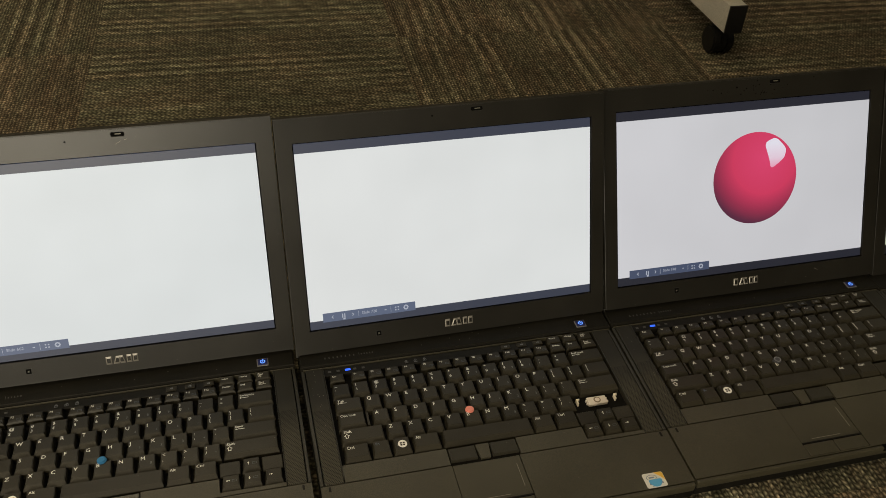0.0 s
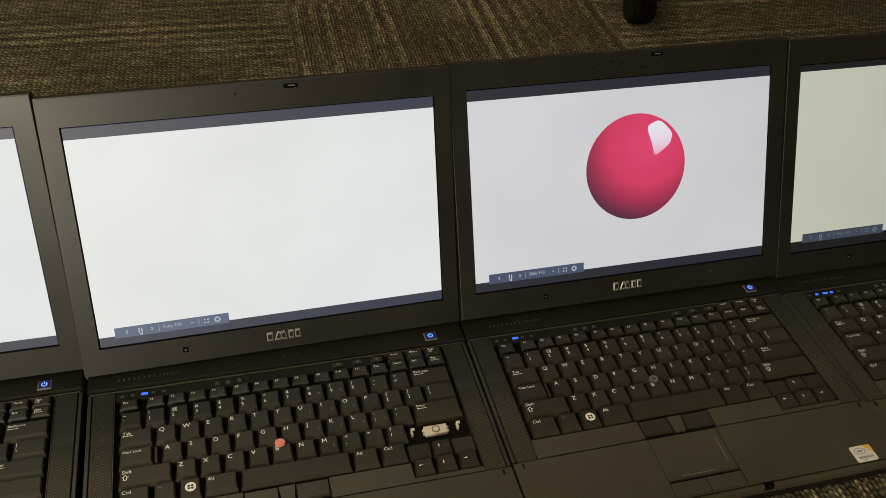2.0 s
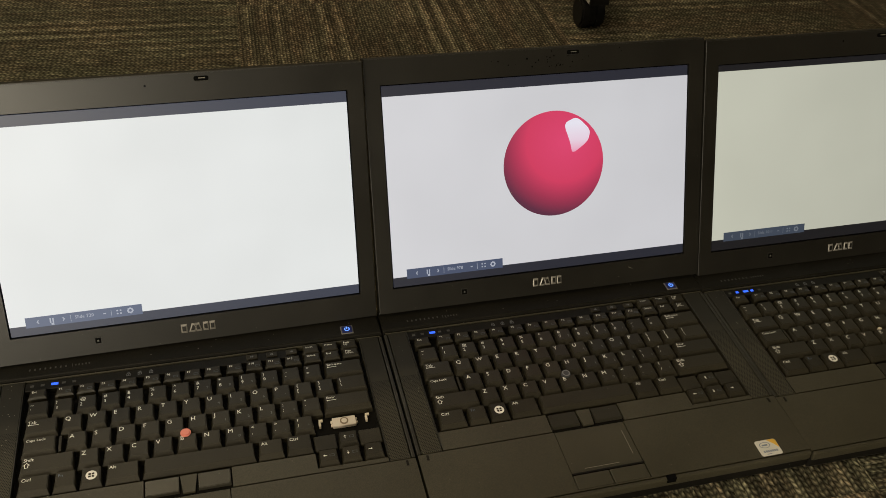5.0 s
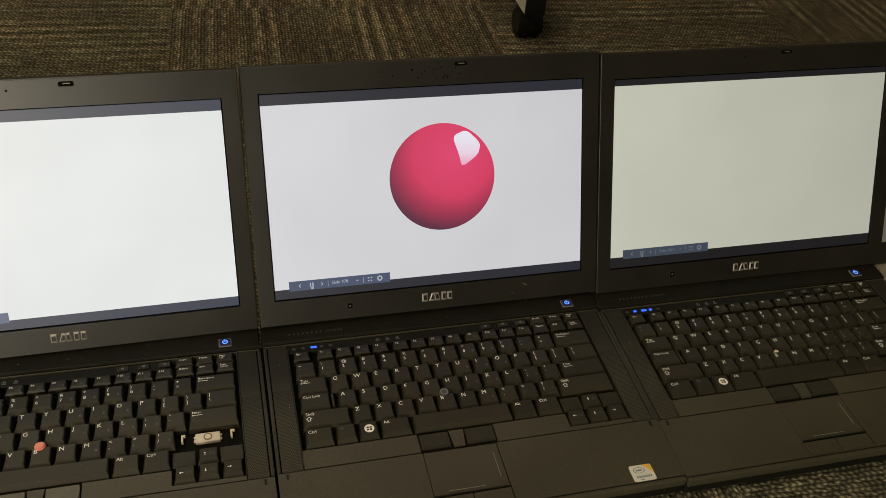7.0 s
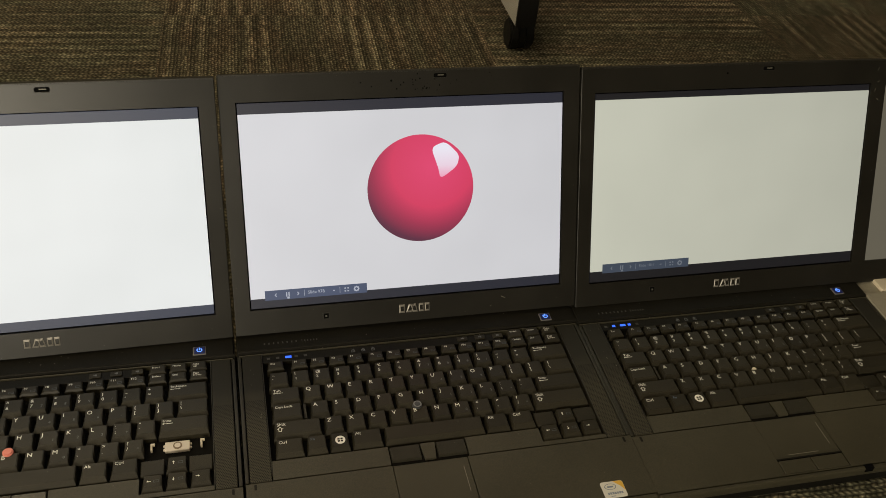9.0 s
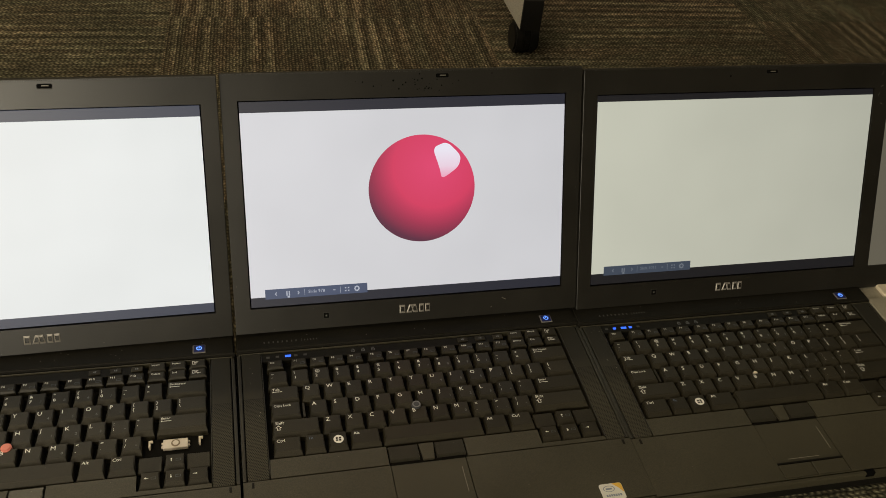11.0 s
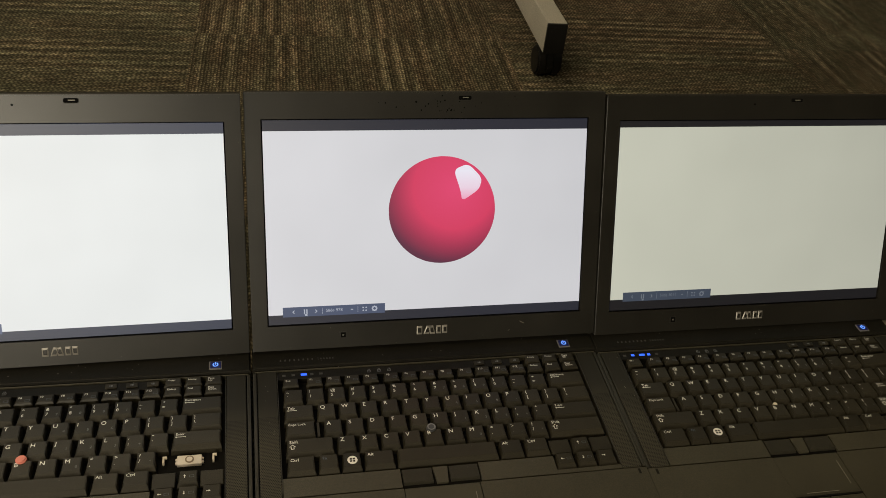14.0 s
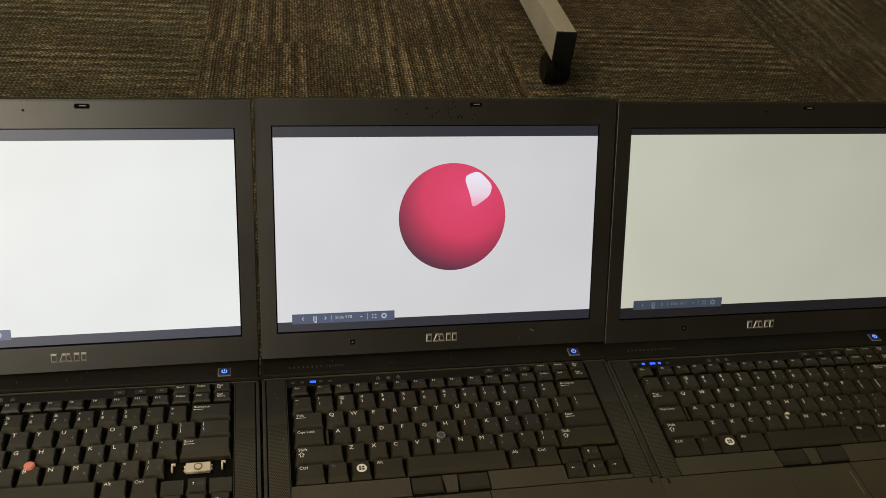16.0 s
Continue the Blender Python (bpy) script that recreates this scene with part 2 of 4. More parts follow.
def wall_paint(name, colour):
    m, nt, b = material(name)
    co = nt.nodes.new("ShaderNodeTexCoord").outputs["Object"]
    n = node(nt, "ShaderNodeTexNoise", Scale=1.5, Detail=6.0)
    nt.links.new(co, n.inputs["Vector"])
    c2 = tuple(0.88 * v for v in colour)
    nt.links.new(ramp(nt, n.outputs[0], [(0.3, c2), (0.7, colour)]), b.inputs["Base Color"])
    b.inputs["Roughness"].default_value = 0.8
    return m


def screen_material(name, colour, strength, fall=0.0):
    """A matt liquid-crystal display: uneven backlight behind a dull film; fall: viewing-angle dimming put into the
    emission.
    """
    m, nt, b = material(name)
    b.inputs["Base Color"].default_value = (0.02, 0.02, 0.022, 1)
    b.inputs["Roughness"].default_value = 0.45
    co = nt.nodes.new("ShaderNodeTexCoord").outputs["Object"]
    n = node(nt, "ShaderNodeTexNoise", Scale=9.0, Detail=2.0)
    nt.links.new(co, n.inputs["Vector"])
    dim = tuple(0.93 * v for v in colour)
    nt.links.new(ramp(nt, n.outputs[0], [(0.3, dim), (0.7, colour)]), b.inputs["Emission Color"])
    sep = nt.nodes.new("ShaderNodeSeparateXYZ")
    nt.links.new(co, sep.inputs[0])
    nt.links.new(maths(nt, "MULTIPLY", maths(nt, "SUBTRACT", 1.0, maths(nt, "MULTIPLY", sep.outputs[0], fall / 0.15)), strength), b.inputs["Emission Strength"])
    return m


def ball_material():
    """The picture of a shaded pink-red ball."""
    m, nt, b = material("ball_picture")
    b.inputs["Base Color"].default_value = (0.02, 0.02, 0.02, 1)
    b.inputs["Roughness"].default_value = 0.45
    co = nt.nodes.new("ShaderNodeTexCoord").outputs["Object"]
    sep = nt.nodes.new("ShaderNodeSeparateXYZ")
    nt.links.new(co, sep.inputs[0])
    dx = maths(nt, "SUBTRACT", sep.outputs[0], 0.012)
    dy = maths(nt, "SUBTRACT", sep.outputs[2], 0.021)
    d = maths(nt, "SQRT", maths(nt, "ADD", maths(nt, "MULTIPLY", dx, dx), maths(nt, "MULTIPLY", dy, dy)))
    col = ramp(nt, maths(nt, "DIVIDE", d, 0.072), [(0.0, (0.88, 0.058, 0.19)), (0.55, (0.78, 0.040, 0.135)), (0.80, (0.40, 0.022, 0.085)), (1.0, (0.11, 0.014, 0.055))])
    nt.links.new(col, b.inputs["Emission Color"])
    b.inputs["Emission Strength"].default_value = 0.85
    return m


CARPET = carpet_material()
WALL, CEILING = wall_paint("wall_paint", (0.22, 0.205, 0.178)), wall_paint("ceiling_paint", (0.72, 0.70, 0.66))
SHELL = plastic("laptop_shell", (0.005, 0.0047, 0.0038), (0.009, 0.008, 0.0065), rough=(0.45, 0.6), spec=0.17, dust=0.5)
PALM = plastic("palm_rest_coating", (0.0375, 0.0328, 0.0192), (0.049, 0.0432, 0.0262), rough=(0.42, 0.6), bump=0.3, grain=1400.0)
BEZEL = plastic("lid_bezel", (0.0110, 0.0100, 0.0078), (0.0158, 0.0143, 0.0112), rough=(0.28, 0.40), spec=0.46)
KEYCAP = plastic("keycap", (0.0212, 0.0183, 0.0116), (0.0305, 0.0264, 0.0168), rough=(0.38, 0.55), spec=0.26, bump=0.2, vary=0.16)
# lid edges coloured paler than the bezel, for the light their bevel catches
LID_RIM = plastic("lid_rim", (0.0140, 0.0127, 0.0096), (0.0205, 0.0185, 0.0138), rough=(0.35, 0.5))
RAIL = plastic("side_rail_plastic", (0.022, 0.020, 0.0145), (0.031, 0.0285, 0.021), rough=(0.35, 0.5), spec=0.3)
COVER = plastic("hinge_cover_plastic", (0.0088, 0.0080, 0.0058), (0.0130, 0.0117, 0.0086), rough=(0.42, 0.55), spec=0.16, dust=0.6)
STICK_BUTTON = plastic("stick_button_plastic", (0.024, 0.0216, 0.015), (0.031, 0.028, 0.0195), rough=(0.30, 0.38), spec=0.42, bump=0.02)
WELL = plain("keyboard_tray", (0.006, 0.0055, 0.0045), 0.8, spec=0.1)
GRILLE = grille_material()
LEGEND = plain("key_legend_print", (0.82, 0.80, 0.74), 0.6)
PAD_PRINT = plain("grey_key_print", (0.13, 0.135, 0.14), 0.5)
FN_PRINT = plain("blue_key_print", (0.10, 0.13, 0.20), 0.5)
FAINT = plain("faint_print", (0.10, 0.097, 0.085), 0.5)
PALE_MARK = plain("pale_marks_and_shine", (0.19, 0.175, 0.14), 0.45)
ICON_PRINT = plain("blue_grey_print", (0.060, 0.066, 0.078), 0.5)
BADGE = plain("dulled_chrome", (0.25, 0.235, 0.21), 0.38, 0.35)
DIM_PRINT = plain("dim_print", (0.055, 0.053, 0.046), 0.5)
CHROME = plain("chrome_badge", (0.48, 0.45, 0.41), 0.32, 0.9)
SILVER = plain("silver_plastic", (0.42, 0.40, 0.36), 0.42)
BLUE = plain("blue_lamp", (0.02, 0.05, 0.3), 0.4, 0, 1.5, (0.03, 0.13, 1.0))
BLUE_WHITE = plain("blue_white_lamp", (0.05, 0.1, 0.3), 0.4, 0, 1.6, (0.13, 0.32, 1.0))
BLUE_FACE = plain("glowing_button_face", (0.010, 0.012, 0.03), 0.35, 0, 0.035, (0.03, 0.10, 1.0))
POWER_FRAME = plain("grey_button_frame", (0.15, 0.14, 0.125), 0.35)
PINK, BLUE_RUBBER, GREY_RUBBER = plain("pink_rubber", (0.74, 0.25, 0.19), 0.7), plain("blue_rubber", (0.02, 0.16, 0.34), 0.7), plain("grey_rubber", (0.05, 0.052, 0.058), 0.7)
CREAM = plain("cream_plastic", (0.66, 0.58, 0.44), 0.5)
CLIP = plain("key_clip_plastic", (0.66, 0.585, 0.49), 0.45)
DARK_HOLE = plain("dark_recess", (0.003, 0.003, 0.003), 0.8, spec=0.05)
# bar glow per laptop holds B's glare and D's steep viewing angle
BAR_B, BAR_C, BAR_D = [plain("screen_letterbox", (0.01, 0.01, 0.012), 0.4, 0, 1.0, c) for c in ((0.040, 0.048, 0.076), (0.016, 0.018, 0.030), (0.006, 0.006, 0.008))]
TOOL_B, TOOL_C, TOOL_D = [plain("screen_toolbar", (0.01, 0.01, 0.012), 0.4, 0, 1.0, c) for c in ((0.105, 0.135, 0.215), (0.062, 0.082, 0.145), (0.045, 0.060, 0.088))]
ICON_D = plain("screen_icons_dim", (0.01, 0.01, 0.012), 0.4, 0, 1.0, (0.15, 0.17, 0.20))
ICON_PIC = plain("screen_icons", (0.01, 0.01, 0.012), 0.4, 0, 1.0, (0.43, 0.46, 0.54))
WHITE_PIC = plain("screen_white_strip", (0.01, 0.01, 0.012), 0.4, 0, 1.0, (0.8, 0.8, 0.82))
BALL_PIC = ball_material()
SHINE_PIC, shine_nt, shine_b = material("ball_highlight")
shine_b.inputs["Base Color"].default_value = (0.01, 0.01, 0.012, 1)
shine_z = shine_nt.nodes.new("ShaderNodeSeparateXYZ")
shine_nt.links.new(shine_nt.nodes.new("ShaderNodeTexCoord").outputs["Object"], shine_z.inputs[0])
shine_nt.links.new(ramp(shine_nt, maths(shine_nt, "DIVIDE", shine_z.outputs[2], 0.05), [(0.18, (0.86, 0.34, 0.50)), (0.42, (0.84, 0.66, 0.78)), (0.75, (0.84, 0.82, 0.92))]), shine_b.inputs["Emission Color"])
shine_b.inputs["Emission Strength"].default_value = 1.0
GREY_METAL = plastic("grey_powder_coat", (0.40, 0.38, 0.33), (0.46, 0.43, 0.37), rough=(0.4, 0.5), dust=0.1)
BLACK_PLASTIC = plastic("black_plastic", (0.007, 0.007, 0.006), (0.011, 0.010, 0.009), rough=(0.4, 0.6), spec=0.25)
SWIRL_BLUE = plain("sticker_swirl", (0.10, 0.36, 0.62), 0.4)
STICKER_WHITE, STICKER_GOLD, STICKER_BLUE = plain("sticker_white", (0.66, 0.64, 0.58), 0.4), plain("sticker_gold", (0.72, 0.44, 0.07), 0.35), plain("sticker_blue", (0.20, 0.23, 0.30), 0.4)


# ---- the room ----
def structure(name, bm, mat, label, category):
    return tagged(part(name, bm, mat, None), label, category, kind="structure")


X0, X1, Y0, Y1, TOP = ROOM
structure("wall_north", boxes((X0 - 0.1, X1 + 0.1, Y1, Y1 + 0.1, -0.05, TOP + 0.1)), WALL, "plain pale painted office wall", "wall")


def windowed_wall(name, number, m, length, opening, watts):
    """A wall along its own x from 0 to length, its inner face at y = 0 towards +y, with one window in it."""
    a, b, c, d = opening
    w = structure(name, boxes((-0.1, a, -0.1, 0, -0.05, TOP + 0.1), (b, length + 0.1, -0.1, 0, -0.05, TOP + 0.1), (a, b, -0.1, 0, -0.05, c), (a, b, -0.1, 0, d, TOP + 0.1)), WALL, "pale painted office wall with a wide added window", "wall")
    w.matrix_basis = m
    win = tagged(new(number), "unseen wide office window with a pale frame, added for light", "window", kind="structure")
    win.matrix_basis = m
    mid = (a + b) / 2
    for r in ((a, b, c, c + 0.05), (a, b, d - 0.05, d), (a, a + 0.05, c + 0.05, d - 0.05), (b - 0.05, b, c + 0.05, d - 0.05), (mid - 0.02, mid + 0.02, c + 0.05, d - 0.05)):
        part("window_frame", boxes((r[0], r[1], -0.08, -0.02, r[2], r[3])), CEILING, win)
    part("window_sill", boxes((a - 0.03, b + 0.03, 0.001, 0.12, c - 0.03, c - 0.002), bevel=0.004), CEILING, win)
    data = bpy.data.lights.new("window_light", "AREA")
    data.shape, data.size, data.size_y = "RECTANGLE", b - a - 0.1, d - c - 0.1
    data.energy, data.color = watts, WINDOW_COLOUR
    new("window_light", data).matrix_basis = m @ pose(mid, -0.012, (c + d) / 2, 90, 0, 0)


windowed_wall("wall_south", "window_1", pose(X0, Y0, 0), X1 - X0, (WINDOW[0] - X0, WINDOW[1] - X0, WINDOW[2], WINDOW[3]), WINDOW_WATTS)
windowed_wall("wall_west", "added_window_2", pose(X0, Y1, 0, 0, 0, -90), Y1 - Y0, (Y1 - ADDED_WINDOW_WEST[1], Y1 - ADDED_WINDOW_WEST[0], ADDED_WINDOW_WEST[2], ADDED_WINDOW_WEST[3]), ADDED_WINDOW_WATTS)
structure("wall_east", boxes((X1, X1 + 0.1, Y0, Y1, -0.05, TOP + 0.1)), WALL, "plain pale painted office wall", "wall")
structure("ceiling", boxes((X0, X1, Y0, Y1, TOP, TOP + 0.1)), CEILING, "plain white office ceiling", "ceiling")
floor = structure("floor", boxes((X0, X1, Y0, Y1, -0.06, -0.007)), BLACK_PLASTIC, "office floor laid with brown striped loop-pile carpet tiles", "floor")

DIFFUSER = plain("lamp_diffuser", (0.8, 0.8, 0.78), 0.5, 0, 0.6, LAMP_COLOUR)
lamp_root = None
for lx, ly in LAMPS:
    if lamp_root is None:
        lamp_root = tagged(new("ceiling_light"), "white recessed fluorescent panel in the ceiling", "ceiling light", "ceiling lights")
        part("diffuser", boxes((-0.58, 0.58, -0.28, 0.28, -0.012, -0.006)), DIFFUSER, lamp_root)
        part("frame", boxes((-0.6, 0.6, -0.3, -0.28, -0.02, -0.001), (-0.6, 0.6, 0.28, 0.3, -0.02, -0.001), (-0.6, -0.58, -0.28, 0.28, -0.02, -0.001), (0.58, 0.6, -0.28, 0.28, -0.02, -0.001)), CEILING, lamp_root)
        lamp_root.matrix_basis = pose(lx, ly, TOP)
    else:
        copy_thing(lamp_root, pose(lx, ly, TOP))
    data = bpy.data.lights.new("panel_light", "AREA")
    data.shape, data.size, data.size_y = "RECTANGLE", 1.1, 0.5
    data.energy, data.color = LAMP_WATTS, LAMP_COLOUR
    lamp = new("panel_light", data)
    lamp.matrix_basis = pose(lx, ly, TOP - 0.03)


# ---- laptops ----
LID_W = 0.1681             # half of the lid's width
W2 = 0.1672                # half of a laptop's width
DEEP = 0.238
DECK = 0.0235              # height of the palm rest
PANEL_W, PANEL_H = 0.3037, 0.1898
PANEL_V = 0.0252           # the display's lower edge above the hinge line
LID_V = 0.2404
HINGE_Y, HINGE_Z = 0.2335, 0.026

U = 19.0
ROW_Y = {"r5": 85.5, "r4": 104.7, "r3": 123.9, "r2": 143.1, "r1": 162.3}
KEY_LIST = []                  # x0, x1, y0, y1 in millimetres, legend, legend size


def key_row(y, x, rows, height=18.5):
    for width, text, size in rows:
        KEY_LIST.append((x + 0.6, x + width - 0.5, y, y + height, text, size))
        x += width


key_row(ROW_Y["r1"], -142, [(20.2, "~\n`", 4.7)] + [(U, s, 4.7) for s in ("!\n1", "@\n2", "#\n3", "$\n4", "%\n5", "^\n6", "&\n7", "*\n8", "(\n9", ")\n0", "_\n-", "+\n=")] + [(36.8, "Backspace", 3.3)])
key_row(ROW_Y["r2"], -142, [(28.5, "Tab", 4.3)] + [(U, s, 5.7) for s in "QWERTYUIOP"] + [(U, "{\n[", 4.7), (U, "}\n]", 4.7), (28.5, "|\n\\", 4.7)])
key_row(ROW_Y["r3"], -142, [(28.6, "Caps Lock", 3.5), (4.4, "step", 0)] + [(U, s, 5.7) for s in "ASDFGHJKL"] + [(U, ":\n;", 4.7), (U, "\"\n'", 4.7), (43, "Enter", 3.4)])
key_row(ROW_Y["r4"], -142, [(43, "Shift", 4.3)] + [(U, s, 5.7) for s in "ZXCVBNM"] + [(U, "<\n,", 4.7), (U, ">\n.", 4.7), (U, "?\n/", 4.7), (52, "Shift", 4.3)])
key_row(ROW_Y["r5"], -142, [(26, "Ctrl", 4.3), (19.5, "Fn", 4.0), (19, "", 0), (28, "Alt", 4.3), (90, "", 0), (23, "Alt", 4.3), (23.5, "Ctrl", 4.3)])
key_row(184.6, -142, [(17.2, "Esc", 3.2)], 10.2)
for group, start in enumerate((-120.5, -49.4, 21.2)):
    key_row(184.6, start, [(17.2, "F%d" % (4 * group + i), 3.2) for i in (1, 2, 3, 4)], 10.2)
key_row(184.6, 90.2, [(17.6, s, 2.9) for s in ("Delete", "End", "Page\nDown")], 10.2)
key_row(195.6, 90.2, [(17.6, s, 2.9) for s in ("Insert", "Home", "Page\nUp")], 10.2)
ARROWS = [(88.0, 105.8, 70.0, 85.6), (106.8, 124.6, 86.4, 101.4), (106.8, 124.6, 70.0, 85.6), (125.6, 143.2, 70.0, 85.6)]
BLANKS = [(87.6, 106.0, 86.4, 101.6), (125.4, 143.8, 86.4, 101.6)]
PAD_DIGITS = {"&\n7": "7", "*\n8": "8", "(\n9": "9", ")\n0": "/", "U": "4", "I": "5", "O": "6", "P": "-", "J": "1", "K": "2", "L": "3", ":\n;": "+", "M": "0", ">\n.": ".", "?\n/": "*"}

KEY_Z = 0.0172
KEY_H = 0.0085
key_meshes = {}


def key_mesh(w, h):
    """A keycap: steep at the back, its sides flaring towards a sloping front."""
    if (w, h) not in key_meshes:
        bm = bmesh.new()
        x, y, front, mid = w / 2, h / 2, 0.0040 if h > 0.012 else 0.0016, KEY_H - (0.0034 if h > 0.012 else 0.0020)
        rings = []
        for points in (((-x + 0.0002, -y, 0), (x - 0.0002, -y, 0), (x - 0.0011, y, 0), (-x + 0.0017, y, 0)),
                       ((-x + 0.0004, -y + 0.0002, mid), (x - 0.0004, -y + 0.0002, mid), (x - 0.0014, y - 0.0002, mid), (-x + 0.0021, y - 0.0002, mid)),
                       ((-x + 0.0026, -y + front, KEY_H), (x - 0.0020, -y + front, KEY_H), (x - 0.0018, y - 0.0005, KEY_H), (-x + 0.0025, y - 0.0005, KEY_H))):
            rings.append([bm.verts.new(p) for p in points])
        bm.faces.new(rings[0][::-1]), bm.faces.new(rings[2])
        for low, up in zip(rings, rings[1:]):
            for i in range(4):
                bm.faces.new((low[i], low[(i + 1) % 4], up[(i + 1) % 4], up[i]))
        bmesh.ops.bevel(bm, geom=[e for e in bm.edges if all(v.co.z > KEY_H - 0.0001 for v in e.verts)], offset=0.0005, segments=2, affect="EDGES")
        me = bpy.data.meshes.new("key")
        bm.to_mesh(me)
        bm.free()
        me.materials.append(KEYCAP)
        key_meshes[(w, h)] = me
    return key_meshes[(w, h)]


def step_mesh():
    """The low shelf at the right of the caps lock key."""
    bm = bmesh.new()
    box(bm, -0.0020, 0.0012, -0.0090, 0.0090, 0, KEY_H - 0.0021, top=(0, 0.0012, 0.0016, 0.0005))
    me = bpy.data.meshes.new("key_step")
    bm.to_mesh(me)
    bm.free()
    me.materials.append(KEYCAP)
    return me


text_meshes = {}


def text_mesh(body, size, mat, align="LEFT", depth=0.0):
    k = (body, size, mat.name, align)
    if k not in text_meshes:
        cu = bpy.data.curves.new("writing", "FONT")
        cu.body, cu.size, cu.align_x, cu.align_y, cu.space_line, cu.resolution_u = body, size, align, "TOP", 0.85 if len(body) > 4 else 1.2, 2
        cu.offset = 0.0
        ob = bpy.data.objects.new("writing", cu)
        scene.collection.objects.link(ob)
        me = bpy.data.meshes.new_from_object(ob.evaluated_get(bpy.context.evaluated_depsgraph_get()))
        bpy.data.objects.remove(ob)
        me.materials.clear()
        me.materials.append(mat)
        text_meshes[k] = me
    return text_meshes[k]


def flower_mesh():
    """A round pale disc with a four-part window mark cut in dark."""
    bm = bmesh.new()
    pts = [(0.0043 * math.cos(i * math.pi / 12), 0.0043 * math.sin(i * math.pi / 12)) for i in range(24)]
    bm.faces.new([bm.verts.new((x, y, 0)) for x, y in pts])
    me = bpy.data.meshes.new("legend")
    for sx in (-1, 1):
        for sy in (-1, 1):
            q = [(0.0003 * sx, 0.0003 * sy), (0.0023 * sx, 0.0003 * sy), (0.0021 * sx, 0.0022 * sy), (0.0003 * sx, 0.0018 * sy)]
            bm.faces.new([bm.verts.new((x, y, 0.00006)) for x, y in q]).material_index = 1
    bm.to_mesh(me)
    bm.free()
    me.materials.append(LEGEND), me.materials.append(KEYCAP)
    return me


FLOWER = flower_mesh()


def flat_mesh(name, mat, *polys):
    bm = bmesh.new()
    for p in polys:
        bm.faces.new([bm.verts.new((x, y, 0)) for x, y in p])
    me = bpy.data.meshes.new(name)
    bm.to_mesh(me)
    bm.free()
    me.materials.append(mat)
    return me


def bar2(x0, x1, y0, y1):
    return ((x0, y0), (x1, y0), (x1, y1), (x0, y1))


ARROW_BAR = flat_mesh("legend_arrow", LEGEND, bar2(0, 0.0085, 0, 0.0005), bar2(0.0004, 0.0010, -0.0005, 0.0010))
SHIFT_MARK = flat_mesh("legend_arrow", LEGEND, ((-0.0026, 0), (-0.0019, 0), (0, 0.0019), (0, 0.0026)), ((0.0026, 0), (0, 0.0026), (0, 0.0019), (0.0019, 0)), bar2(-0.0026, -0.0010, 0, 0.0005), bar2(0.0010, 0.0026, 0, 0.0005), bar2(-0.0014, -0.0009, -0.0020, 0), bar2(0.0009, 0.0014, -0.0020, 0), bar2(-0.0014, 0.0014, -0.0025, -0.0020))
ARROW_MARK = flat_mesh("legend", LEGEND, bar2(-0.0016, 0.0006, -0.00025, 0.00025), ((0.0004, -0.0010), (0.0018, 0.0), (0.0004, 0.0010)))
FUNCTION_ICON = flat_mesh("function_icon", ICON_PRINT, bar2(-0.002, 0.002, 0.0008, 0.0012), bar2(-0.002, 0.002, -0.0012, -0.0008), bar2(-0.002, -0.0016, -0.0008, 0.0008), bar2(0.0016, 0.002, -0.0008, 0.0008))
STEP = step_mesh()


